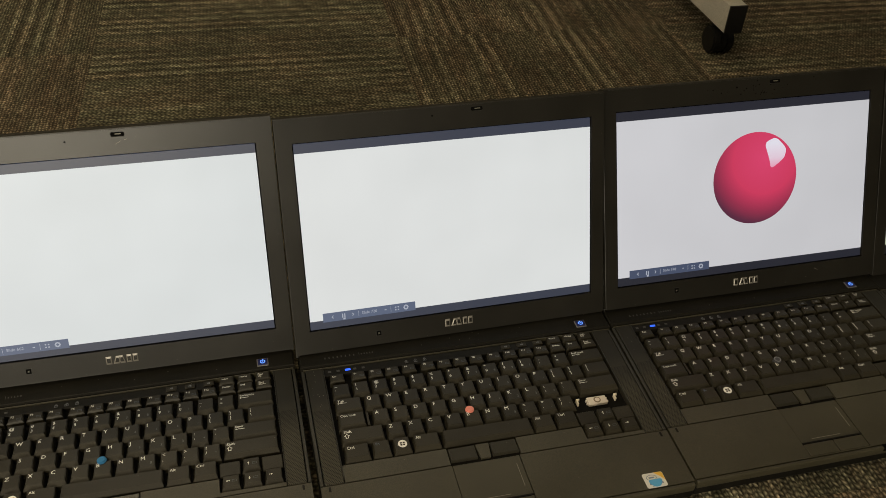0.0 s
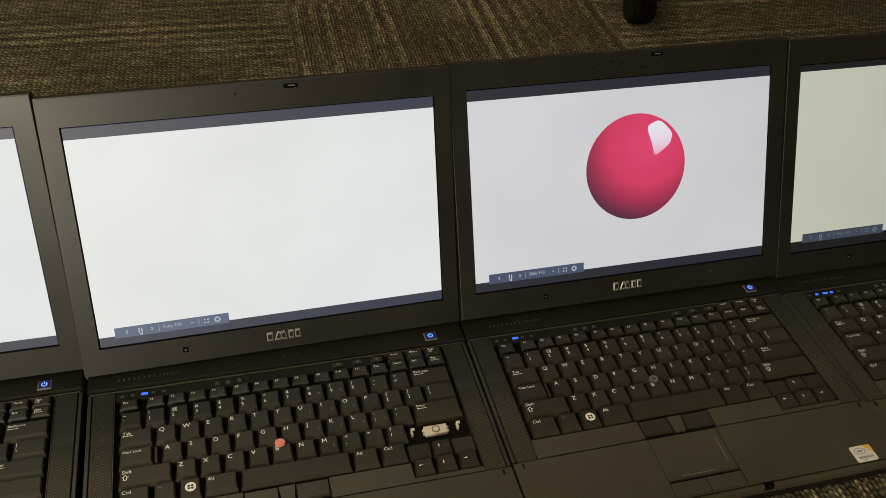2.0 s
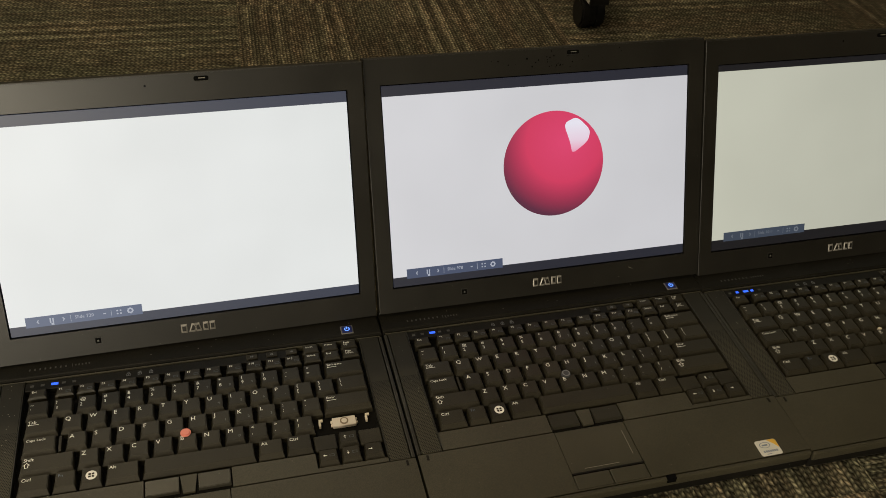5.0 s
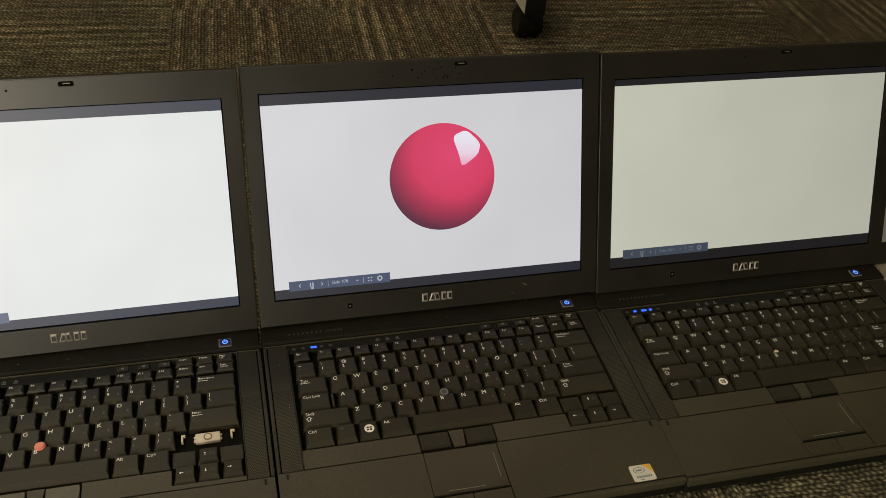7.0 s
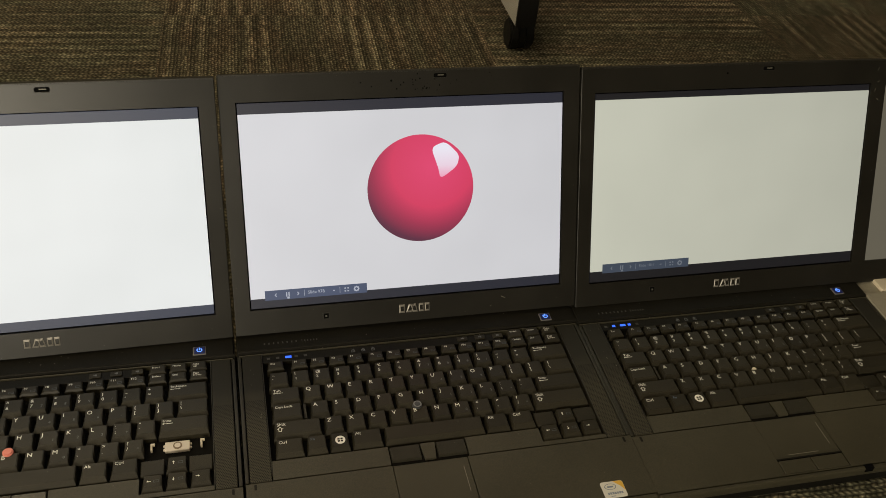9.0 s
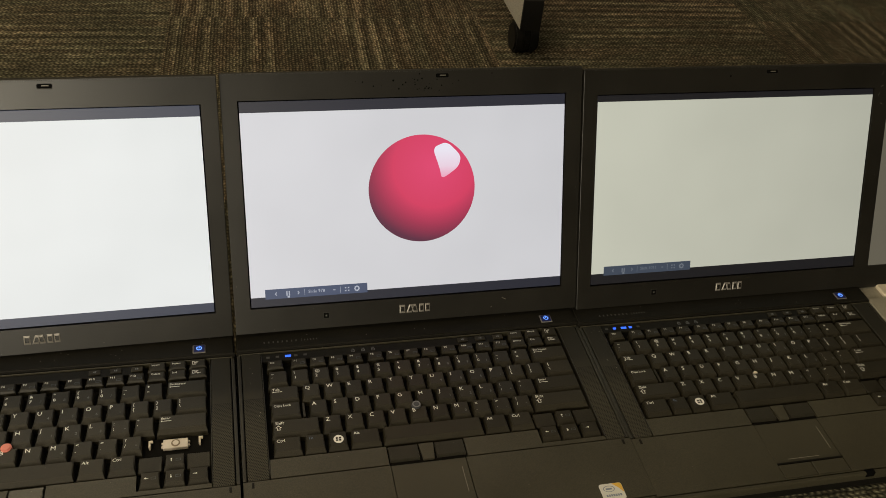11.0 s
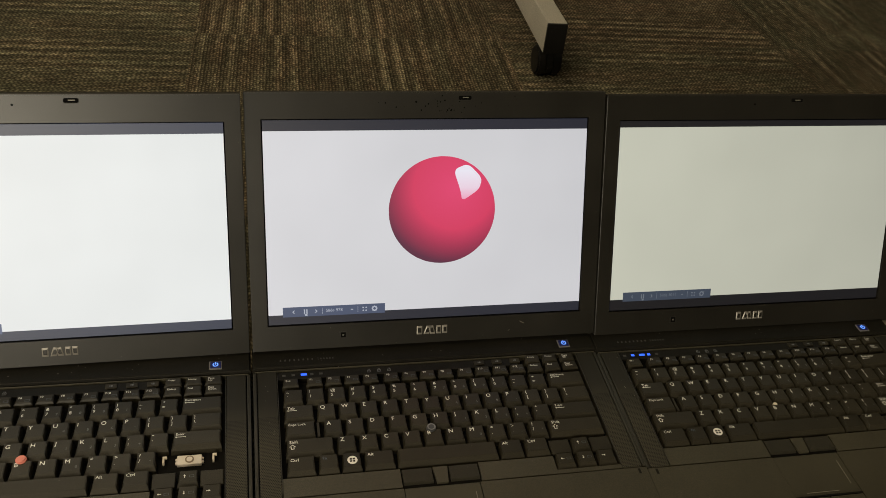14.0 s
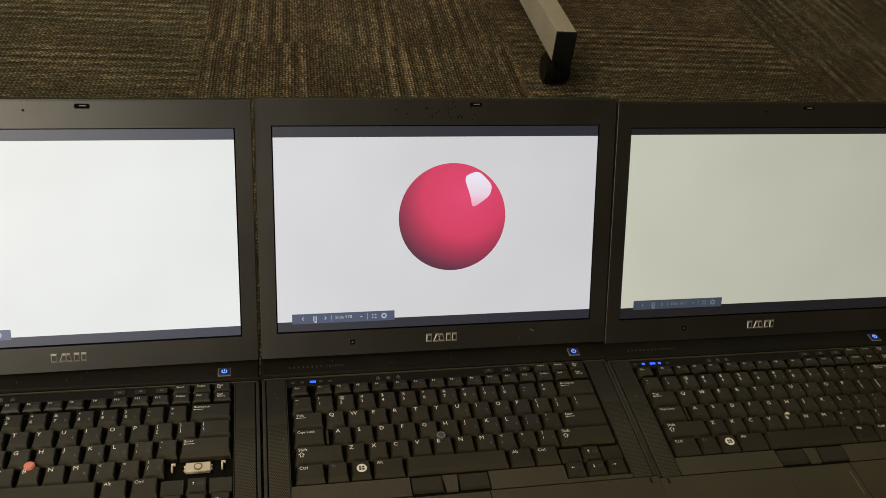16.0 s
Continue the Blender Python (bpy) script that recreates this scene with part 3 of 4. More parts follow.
def keyboard(root, stick_material, missing_up=False, worn=False):
    for x0, x1, y0, y1, text, size in KEY_LIST:
        if missing_up and text == "Shift" and x0 > 0:
            continue
        w, h = (x1 - x0) / 1000, (y1 - y0) / 1000
        if text == "step":
            shared("key_step", STEP, root, pose((x0 + x1) / 2000, (y0 + y1) / 2000, KEY_Z))
            continue
        k = shared("key", key_mesh(w, h), root, pose((x0 + x1) / 2000, (y0 + y1) / 2000, KEY_Z))
        if text == "Fn":
            shared("legend", text_mesh(text, size / 1000, FN_PRINT), k, pose(-w / 2 + 0.0042, h / 2 - 0.0022, KEY_H + 0.00012))
        elif text:
            shared("legend", text_mesh(text, size / 1000, LEGEND), k, pose(-w / 2 + 0.0036, h / 2 - 0.0018, KEY_H + 0.00012))
            if text in PAD_DIGITS:
                shared("pad_legend", text_mesh(PAD_DIGITS[text], 0.0038, PAD_PRINT), k, pose(0.0030, 0.0006, KEY_H + 0.00012))
            if text in ("Tab", "Backspace", "Enter"):
                shared("legend_arrow", ARROW_BAR, k, pose(-w / 2 + 0.0035, h / 2 - 0.0066, KEY_H + 0.00012))
            if text == "Shift":
                shared("legend_arrow", SHIFT_MARK, k, pose(-w / 2 + 0.0062, h / 2 - 0.0088, KEY_H + 0.00012))
            if text[0] == "F" and text[1:].isdigit():
                shared("function_icon", FUNCTION_ICON, k, pose(0.0032, -0.0012, KEY_H + 0.00012))
        elif w < 0.03:
            shared("legend", FLOWER, k, pose(0.0005, 0.001, KEY_H + 0.00014))
    for i, (x0, x1, y0, y1) in enumerate(ARROWS):
        w, h = (x1 - x0) / 1000, (y1 - y0) / 1000
        k = shared("key", key_mesh(w, h), root, pose((x0 + x1) / 2000, (y0 + y1) / 2000, KEY_Z - 0.0008))
        shared("legend", ARROW_MARK, k, pose(-0.0025, 0.0015, KEY_H + 0.00012, 0, 0, (180, 90, 270, 0)[i]))
        if i < 3:
            shared("function_icon", FUNCTION_ICON, k, pose(0.0030, 0.0012, KEY_H + 0.00012))
    for x0, x1, y0, y1 in BLANKS:
        part("blank_plate", boxes((x0 / 1000, x1 / 1000, y0 / 1000, y1 / 1000, 0.0190, KEY_Z + 0.0057), bevel=0.0006, seg=1), KEYCAP, root)
    # pointing stick between G, H and B
    bm = bmesh.new()
    if worn:
        cylinder(bm, 0.0024, 0.0055, pose(0, 0, 0.0012), 16, 0.0020)
    else:
        cylinder(bm, 0.0044, 0.006, pose(0, 0, 0.003), 20, 0.0042)
    bmesh.ops.bevel(bm, geom=[e for e in bm.edges if all(v.co.z > 0.004 for v in e.verts)], offset=0.001, segments=2, affect="EDGES")
    stick = part("pointing_stick", bm, stick_material, root, smooth=False)
    stick.matrix_basis = pose(-0.0142, 0.1236, KEY_Z + 0.0044)
    if stick_material is GREY_RUBBER:
        bm = bmesh.new()
        for i in range(20):
            a0, a1 = i * math.pi / 10, (i + 1) * math.pi / 10
            bm.faces.new([bm.verts.new((q * math.cos(a), q * math.sin(a), 0.0062)) for q, a in ((0.0026, a0), (0.0037, a0), (0.0037, a1), (0.0026, a1))])
        part("stick_rim", bm, plain("worn_grey_rubber", (0.17, 0.17, 0.18), 0.6), stick)


def lid_pose(tilt, dx=0.0, dy=0.0, turn=0.0, dz=0.0):
    """From the lid's own plane (x across, z up the lid, y into it) to the laptop's."""
    return pose(dx, HINGE_Y + dy, HINGE_Z + dz, 0, 0, turn) @ pose(0, 0, 0, -tilt)


def letter_shapes():
    """A badge of five slanting chrome bars."""
    bm = bmesh.new()
    x = -0.0148
    for w, lean in ((0.0055, 0), (0.0055, 0.003), (0.005, -0.002), (0.0048, 0), (0.0048, 0)):
        vs = []
        for px, pz in ((x, -0.0042), (x + w, -0.0042), (x + w + lean, 0.0042), (x + lean, 0.0042)):
            vs.append((px, pz))
        low = [bm.verts.new((px, -0.0002, pz)) for px, pz in vs]
        inner = [bm.verts.new((px * 0.6 + 0.4 * (x + w / 2 + lean / 2), -0.0007, pz * 0.55)) for px, pz in vs]
        for i in range(4):
            bm.faces.new((low[i], low[(i + 1) % 4], inner[(i + 1) % 4], inner[i]))
        x += w + 0.0011
    return bm


def display(root, m, screen, bars, tool, icons, ball=None, slide="", strip=False, edges=(0.0092, 0.0095)):
    h = PANEL_W / 2
    low, high = edges
    up = low - 0.0092
    disp = part("display", boxes((-h, h, 0.0016, 0.0038, 0, PANEL_H)), bars, root, "lit screen with dark bars above and below a white slide")
    disp.matrix_basis = m @ pose(0, 0, PANEL_V)
    part("slide", boxes((-h, h, 0.0012, 0.0016, low, PANEL_H - high)), screen, disp)
    part("toolbar", boxes((-h + 0.0132, -h + 0.109, 0.0009, 0.0012, 0.0071 + up, 0.0165 + up)), tool, disp)
    if strip:
        part("white_strip", boxes((-h, -h + 0.0985, 0.0009, 0.0016, 0.0004, 0.0068)), WHITE_PIC, disp)
    if slide:
        t = shared("toolbar_writing", text_mesh(slide, 0.0043, icons), disp)
        t.matrix_basis = pose(-h + 0.053, 0.0008, 0.0142 + up, 90)
        bm = bmesh.new()
        x, y, z = -h + 0.034, 0.0008, 0.0118 + up
        for dx in (-0.0014, 0.0008):
            box(bm, x + dx, x + dx + 0.0011, y, y + 0.0001, z - 0.0022, z + 0.0022)
        box(bm, x - 0.0004, x + 0.0018, y, y + 0.0001, z - 0.0042, z - 0.0024)
        for cx, s in ((-h + 0.0225, -1), (-h + 0.0445, 1)):
            for dz in (-1, 1):
                for k in range(3):
                    box(bm, cx - s * 0.0005 * k - 0.0004, cx - s * 0.0005 * k + 0.0004, y, y + 0.0001, z + dz * 0.0006 * k - 0.0004, z + dz * 0.0006 * k + 0.0004)
        for cx, cz in ((0, 0), (0.0028, 0), (0, 0.0028), (0.0028, 0.0028)):
            box(bm, -h + 0.0875 + cx, -h + 0.0889 + cx, y, y + 0.0001, z - 0.002 + cz, z - 0.0008 + cz)
        for i in range(8):
            a = i * math.pi / 4
            cx, cz = -h + 0.099 + 0.002 * math.cos(a), z + 0.002 * math.sin(a)
            box(bm, cx - 0.0007, cx + 0.0007, y, y + 0.0001, cz - 0.0007, cz + 0.0007)
        for cx in (-h + 0.0495, -h + 0.083):
            box(bm, cx, cx + 0.0003, y, y + 0.0001, z - 0.003, z + 0.003)
        box(bm, -h + 0.0765, -h + 0.0785, y, y + 0.0001, z - 0.0003, z + 0.0005)
        tagged(part("toolbar_icons", bm, icons, disp), kind="stuff")
    if ball:
        bx, bz, r, side = ball
        lim = h - bx
        pts = []
        for i in range(96):
            a = i * math.pi / 48
            pts.append((min(r * math.cos(a), lim), r * math.sin(a)))
        bm = bmesh.new()
        bm.faces.new([bm.verts.new((x, 0, z)) for x, z in pts])
        b = part("ball_picture", bm, BALL_PIC, disp, "picture of a glossy pink-red ball")
        b.matrix_basis = pose(bx, 0.0010, bz)
        bm = bmesh.new()
        pts = [(0.20, 0.75), (0.47, 0.86), (0.74, 0.59), (0.69, 0.38), (0.37, 0.16), (0.33, 0.38)] if side > 0 else [(-0.72, 0.41), (-0.57, 0.72), (-0.16, 0.85), (-0.11, 0.66), (-0.41, 0.12), (-0.57, 0.16)]
        for _ in range(3):
            pts = [(a[0] * k + b[0] * (1 - k), a[1] * k + b[1] * (1 - k)) for a, b in zip(pts, pts[1:] + pts[:1]) for k in (0.82, 0.18)]
        bm.faces.new([bm.verts.new((x * r, 0, z * r)) for x, z in pts])
        hl = part("ball_highlight", bm, SHINE_PIC, disp)
        hl.matrix_basis = pose(bx, 0.0008, bz)
    return disp


def black_laptop(origin, yaw, tilt, screen, label, stick_material, missing_up=False, ball=None, slide="", strip=False, lit=(2,), sticker=True, bars=None, roll=0.0, lid_shift=(0.0, 0.0), worn_stick=False, pitted=False, edges=(0.0092, 0.0095), frame_shift=0.0, marks=()):
    root = tagged(new("laptop"), label, "laptop", "black laptops in a row")
    root.matrix_basis = pose(origin[0], origin[1], 0.167 * math.sin(radians(roll)), 0, roll, yaw)
    # lower shell with rounded edge, on rubber feet
    part("base_shell", boxes((-W2, W2, 0.0, DEEP, 0.003, 0.0165), bevel=0.0022), SHELL, root)
    for fx in (-0.145, 0.145):
        for fy in (0.02, 0.21):
            f = bmesh.new()
            cylinder(f, 0.007, 0.0032, pose(fx, fy, 0.0016), 16)
            part("rubber_foot", f, GREY_RUBBER, root)
    z = DECK
    bm = boxes((-W2 + 0.0006, -0.0472, 0.0036, 0.0638, 0.0160, z), (0.0178, W2 - 0.0006, 0.0036, 0.0638, 0.0160, z), (-0.0472, 0.0178, 0.0036, 0.0044, 0.0160, z))
    part("palm_rest", bm, PALM, root, "dark olive-black soft coated palm rest")
    part("front_lip", boxes((-W2 + 0.001, W2 - 0.001, -0.0010, 0.0030, 0.0142, z - 0.0004), bevel=0.0012), PALM, root)
    part("touchpad", boxes((-0.0466, 0.0172, 0.0205, 0.0639, 0.0160, z - 0.0005), bevel=0.0003, seg=1), PALM, root)
    part("touchpad_edge", boxes((-0.0470, 0.0176, 0.0190, 0.0203, 0.0160, z + 0.0004)), SHELL, root)
    for x0, x1 in ((-0.0464, -0.0152), (-0.0144, 0.0170)):
        part("touchpad_button", boxes((x0, x1, 0.0048, 0.0184, 0.0160, z + 0.0002), bevel=0.0006), PALM, root)
    part("scroll_mark", boxes((-0.034, -0.003, 0.0236, 0.0241, z - 0.0008, z - 0.0003)), PALE_MARK, root)
    part("scroll_mark", boxes((0.0119, 0.0124, 0.030, 0.055, z - 0.0008, z - 0.0003)), PALE_MARK, root)
    # strip below the keys, keyboard tray, grilles, cover by the hinge
    part("keyboard_surround", boxes((-0.1446, -0.0478, 0.0651, 0.0838, 0.0160, z)), PALM, root)
    part("keyboard_surround", boxes((0.0198, 0.0868, 0.0651, 0.0838, 0.0160, z), (0.0868, 0.1448, 0.0649, 0.0688, 0.0160, z)), PALM, root)
    part("keyboard_tray", boxes((-0.1446, 0.1446, 0.0689, 0.2063, 0.0160, 0.0171)), WELL, root)
    part("stick_button_tray", boxes((-0.0476, 0.0196, 0.0646, 0.0836, 0.0160, z - 0.0018)), WELL, root)
    for x0, x1, mat in ((-0.0468, -0.0208, STICK_BUTTON), (-0.0198, -0.0077, KEYCAP), (-0.0067, 0.0188, STICK_BUTTON)):
        if mat is KEYCAP:
            part("stick_button", plate([(x0 + 0.0014, 0.0664), (x1 - 0.0014, 0.0664), (x1 + 0.0004, 0.0828), (x0 - 0.0004, 0.0828)], 0.0160, z + 0.0004), PALM, root)
            continue
        bm = bmesh.new()
        box(bm, x0, x1, 0.0662, 0.0828, 0.0160, z + 0.0009, top=(0.0004, 0.0004, 0.0022, 0.0004))
        bmesh.ops.bevel(bm, geom=[e for e in bm.edges if all(v.co.z > 0.018 for v in e.verts)], offset=0.0005, segments=2, affect="EDGES")
        part("stick_button", bm, mat, root)
    for s in (-1, 1):
        a, b = sorted((s * 0.1456, s * 0.1628))
        part("speaker_grille", boxes((a, b, 0.0649, 0.2063, 0.0160, z + 0.0003), bevel=0.0004, seg=1), GRILLE, root)
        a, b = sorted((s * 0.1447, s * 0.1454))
        part("keyboard_rim", boxes((a, b, 0.0690, 0.2063, 0.0160, z + 0.0007), bevel=0.0002, seg=1), STICK_BUTTON, root)
        a, b = sorted((s * 0.1637, s * 0.1668))
        part("side_rail", boxes((a, b, 0.0649, 0.2063, 0.0160, z), bevel=0.0006), RAIL, root)
        a, b = sorted((s * 0.1580, s * 0.1600))
        part("lid_catch_slot", boxes((a, b, 0.0575, 0.0625, z - 0.001, z + 0.0003)), COVER, root)
    bm = bmesh.new()
    box(bm, -W2, W2, 0.2070, 0.2365, 0.0160, z + 0.0030, top=(0, 0, 0.0018, 0))
    bmesh.ops.bevel(bm, geom=[e for e in bm.edges if all(v.co.z > 0.02 for v in e.verts)], offset=0.0014, segments=3, affect="EDGES")
    part("hinge_cover", bm, COVER, root)
    # paler strip: light caught by the cover's front edge, put into the colour
    part("cover_edge_glint", boxes((-W2 + 0.002, W2 - 0.002, 0.2064, 0.2072, 0.0180, z + 0.0008), bevel=0.0002, seg=1), PALM, root)
    # indicator lamps, model marking, power button
    part("indicator_panel", boxes((-0.1448, 0.0838, 0.1962, 0.2063, 0.0160, z - 0.0006), bevel=0.0004, seg=1), COVER, root)
    for i in range(5):
        lamp_mat = BLUE if i in lit else DIM_PRINT
        part("indicator", boxes((-0.1405 + 0.0085 * i, -0.1375 + 0.0085 * i + (0.0026 if i == 2 else 0), 0.2000, 0.2024, z - 0.001, z - 0.0002 if i in lit else z - 0.0004)), lamp_mat, root)
    for x in (0.0413, 0.0590, 0.0768):
        v = part("volume_button", boxes((x, x + 0.0100, 0.1985, 0.2045, 0.0190, z + 0.0006), bevel=0.0006), KEYCAP, root)
        part("button_mark", boxes((x + 0.0036, x + 0.0044, 0.2008, 0.2022, z + 0.0005, z + 0.0008), (x + 0.0048, x + 0.0062, 0.2005, 0.2025, z + 0.0005, z + 0.0008)), PAD_PRINT, v)
    for x in (-0.0620, -0.0525, -0.0430):
        y, lo, hi = 0.1990, z - 0.001, z - 0.0003
        part("lock_indicator", boxes((x, x + 0.0034, y, y + 0.0004, lo, hi), (x, x + 0.0034, y + 0.0022, y + 0.0026, lo, hi), (x, x + 0.0004, y + 0.0004, y + 0.0022, lo, hi), (x + 0.0030, x + 0.0034, y + 0.0004, y + 0.0022, lo, hi), (x + 0.0014, x + 0.0020, y + 0.0008, y + 0.0018, lo, hi), (x + 0.0008, x + 0.0011, y + 0.0026, y + 0.0038, lo, hi), (x + 0.0023, x + 0.0026, y + 0.0026, y + 0.0038, lo, hi), (x + 0.0011, x + 0.0023, y + 0.0035, y + 0.0038, lo, hi)), PAD_PRINT, root)
    bm = bmesh.new()
    for i in range(8):
        box(bm, -0.142 + 0.0042 * i, -0.1408 + 0.0042 * i, 0.2161, 0.2183, z + 0.0029, z + 0.0032)
    box(bm, -0.1068, -0.1064, 0.2155, 0.2192, z + 0.0029, z + 0.0032)
    for i in range(5):
        box(bm, -0.1045 + 0.0028 * i, -0.1034 + 0.0028 * i, 0.2163, 0.2181, z + 0.0029, z + 0.0032)
    part("model_marking", bm, DIM_PRINT, root)
    power = part("power_button", boxes((0.1310, 0.1406, 0.2134, 0.2218, z + 0.002, z + 0.0042), bevel=0.0006), BLUE_FACE, root)
    part("power_surround", boxes((0.1300, 0.1416, 0.2124, 0.2228, z + 0.002, z + 0.0036), bevel=0.0005), POWER_FRAME, root)
    bm = bmesh.new()
    for i in range(18):
        a0, a1 = radians(120 + 300 * i / 18), radians(120 + 300 * (i + 1) / 18)
        q = [bm.verts.new((0.1358 + r * math.cos(a), 0.2176 + r * math.sin(a), z + 0.0044)) for r, a in ((0.0017, a0), (0.0026, a0), (0.0026, a1), (0.0017, a1))]
        bm.faces.new(q)
    box(bm, 0.1354, 0.1362, 0.2176, 0.2206, z + 0.0042, z + 0.0045)
    part("power_mark", bm, BLUE_WHITE, power)
    fleck_rng = random.Random(label)
    bm = bmesh.new()
    for i in range(30 if missing_up else 14):
        on_grille = i % 3
        fx = fleck_rng.uniform(-0.161, -0.147) if on_grille else fleck_rng.uniform(-0.15, 0.15)
        fy = fleck_rng.uniform(0.10, 0.205) if on_grille else fleck_rng.uniform(0.213, 0.228)
        fr, fz = fleck_rng.uniform(0.0002, 0.0006), z + (0.0006 if on_grille else 0.0033)
        bm.faces.new([bm.verts.new((fx + fr * math.cos(k + fx * 900), fy + fr * math.sin(k + fx * 900), fz)) for k in (0, 1.3, 2.9, 4.4)])
    tagged(part("dust_fleck", bm, PALE_MARK, root, "pale flecks of dust"), kind="stuff")
    keyboard(root, stick_material, missing_up, worn_stick)
    if missing_up:
        part("bare_key_clip", boxes((0.1060, 0.1260, 0.1110, 0.1205, 0.0170, 0.0206), (0.1045, 0.1275, 0.1130, 0.1150, 0.0170, 0.0196), (0.1045, 0.1275, 0.1168, 0.1186, 0.0170, 0.0196), bevel=0.0006), CLIP, root, "exposed cream clip where a key is missing")
        f = bmesh.new()
        cylinder(f, 0.0036, 0.0008, pose(0.1160, 0.1158, 0.0206), 24)
        part("rubber_dome", f, plain("rubber_dome", (0.22, 0.16, 0.10), 0.6), root)
        f = bmesh.new()
        cylinder(f, 0.0024, 0.0010, pose(0.1160, 0.1158, 0.0207), 24)
        part("dome_top", f, CLIP, root)
        for x in (0.0945, 0.1345):
            part("wire_hook", boxes((x, x + 0.0016, 0.1135, 0.1195, 0.0170, 0.0215), (x, x + 0.0035, 0.1180, 0.1195, 0.0196, 0.0222), bevel=0.0003), CREAM, root)
    part("front_latch", boxes((0.0295, 0.0380, -0.0011, 0.0030, 0.0185, z + 0.0002)), DARK_HOLE, root)
    if sticker:
        st = part("sticker", plate(rounded(0.1205, 0.1405, 0.0035, 0.0195, 0.002), z + 0.00005, z + 0.0003), STICKER_WHITE, root, "small white and gold maker's sticker")
        part("sticker_corner", plate([(0.132, 0.0193), (0.1388, 0.0193), (0.1403, 0.0178), (0.1403, 0.0095), (0.137, 0.0145)], z + 0.0003, z + 0.0004), STICKER_GOLD, st)
        ring = bmesh.new()
        for i in range(20):
            a0, a1 = i * math.pi / 10, (i + 1) * math.pi / 10
            ring.faces.new([ring.verts.new((0.1282 + k * 0.0052 * math.cos(a), 0.0143 + k * 0.0030 * math.sin(a), z + 0.0005)) for k, a in ((0.86, a0), (1, a0), (1, a1), (0.86, a1))])
        box(ring, 0.1255, 0.1308, 0.0136, 0.0150, z + 0.0003, z + 0.0005)
        for i in range(7):
            box(ring, 0.1240 + 0.002 * i, 0.1254 + 0.002 * i, 0.0068, 0.0088, z + 0.0003, z + 0.0005)
        box(ring, 0.1260, 0.1300, 0.0048, 0.0053, z + 0.0003, z + 0.0005)
        part("sticker_print", ring, STICKER_BLUE, st)
        if missing_up:
            part("sticker_swirl", plate([(0.1240 + 0.0065 * (1 + math.cos(a)), 0.0092 + 0.0042 * math.sin(a) + 0.0012 * math.cos(2 * a)) for a in [i * math.pi / 9 for i in range(18)]], z + 0.0005, z + 0.0006), SWIRL_BLUE, st)
    # lid: back, bezel, display
    m = lid_pose(tilt, *lid_shift)
    h, p0, p1 = PANEL_W / 2, PANEL_V, PANEL_V + PANEL_H
    l, r, g, e = frame_shift - LID_W, frame_shift + LID_W, 0.0012, LID_V - 0.0012
    lid = part("lid", boxes((l, r, 0.0062, 0.0135, -0.0045, LID_V), bevel=0.0005), LID_RIM, root)
    lid.matrix_basis = m
    for edge in ((l, l + 0.0014, 0.0006, 0.0062, 0.0005, LID_V - 0.0018), (r - 0.0014, r, 0.0006, 0.0062, 0.0005, LID_V - 0.0018), (l, r, 0.0006, 0.0062, LID_V - 0.0018, LID_V)):
        part("lid_edge", boxes(edge, bevel=0.0004), LID_RIM, lid)
    bm = boxes((l + 0.0006, -h - g, 0, 0.004, 0.0005, e), (h + g, r - 0.0006, 0, 0.004, 0.0005, e), (-h - g, h + g, 0, 0.004, p1 + g, e), (-h - g, h + g, 0, 0.004, 0.0005, p0 - g))
    # near-black sheet behind the panel that puts shade into the gap round it
    part("panel_gap_dark", boxes((-h - 0.003, h + 0.003, 0.0040, 0.0046, p0 - 0.003, p1 + 0.003)), DARK_HOLE, lid)
    bmesh.ops.remove_doubles(bm, verts=bm.verts, dist=1e-6)
    part("bezel", bm, BEZEL, lid, "matt black plastic screen frame")
    part("badge", letter_shapes(), BADGE, lid, "chrome maker's badge").matrix_basis = pose(0.0025, 0, 0.0133)
    wx = 0.0310 + frame_shift
    part("webcam_latch", plate_on_lid(rounded(wx - 0.0060, wx + 0.0060, LID_V - 0.0076, LID_V - 0.0038, 0.0014), -0.0005, 0.001), DARK_HOLE, lid)
    part("webcam_rim", boxes((wx - 0.0058, wx + 0.0058, -0.0009, 0.0002, LID_V - 0.0081, LID_V - 0.0075), bevel=0.0002, seg=1), LID_RIM, lid)
    # pale bar that stands for the gleam on the latch, put into the colour
    part("webcam_shine", boxes((wx - 0.0022, wx + 0.0034, -0.0008, -0.0004, LID_V - 0.0058, LID_V - 0.0050)), PALE_MARK, lid)
    part("microphone_hole", plate_on_lid([(wx - 0.0455 + 0.0010 * math.cos(k), LID_V - 0.0092 + 0.0010 * math.sin(k)) for k in (0, 0.8, 1.6, 2.4, 3.2, 4.0, 4.8, 5.5)], -0.0003, 0.001), DARK_HOLE, lid)
    part("sensor_rim", boxes((-0.0862, -0.0798, -0.0003, 0.001, 0.0096, 0.0162)), LID_RIM, lid)
    part("light_sensor", boxes((-0.0854, -0.0806, -0.0005, 0.001, 0.0104, 0.0154)), DARK_HOLE, lid)
    part("sensor_lens", boxes((-0.0838, -0.0822, -0.0007, 0.001, 0.0121, 0.0137)), FAINT, lid)
    for mx, mz, length, lean in marks:
        part("scratch", plate_on_lid([(mx, mz), (mx + 0.0003, mz + 0.0006), (mx + length, mz + lean + 0.0005), (mx + length - 0.0002, mz + lean)], -0.0003, 0.0005), PALE_MARK, lid, "short pale scratch in the plastic")
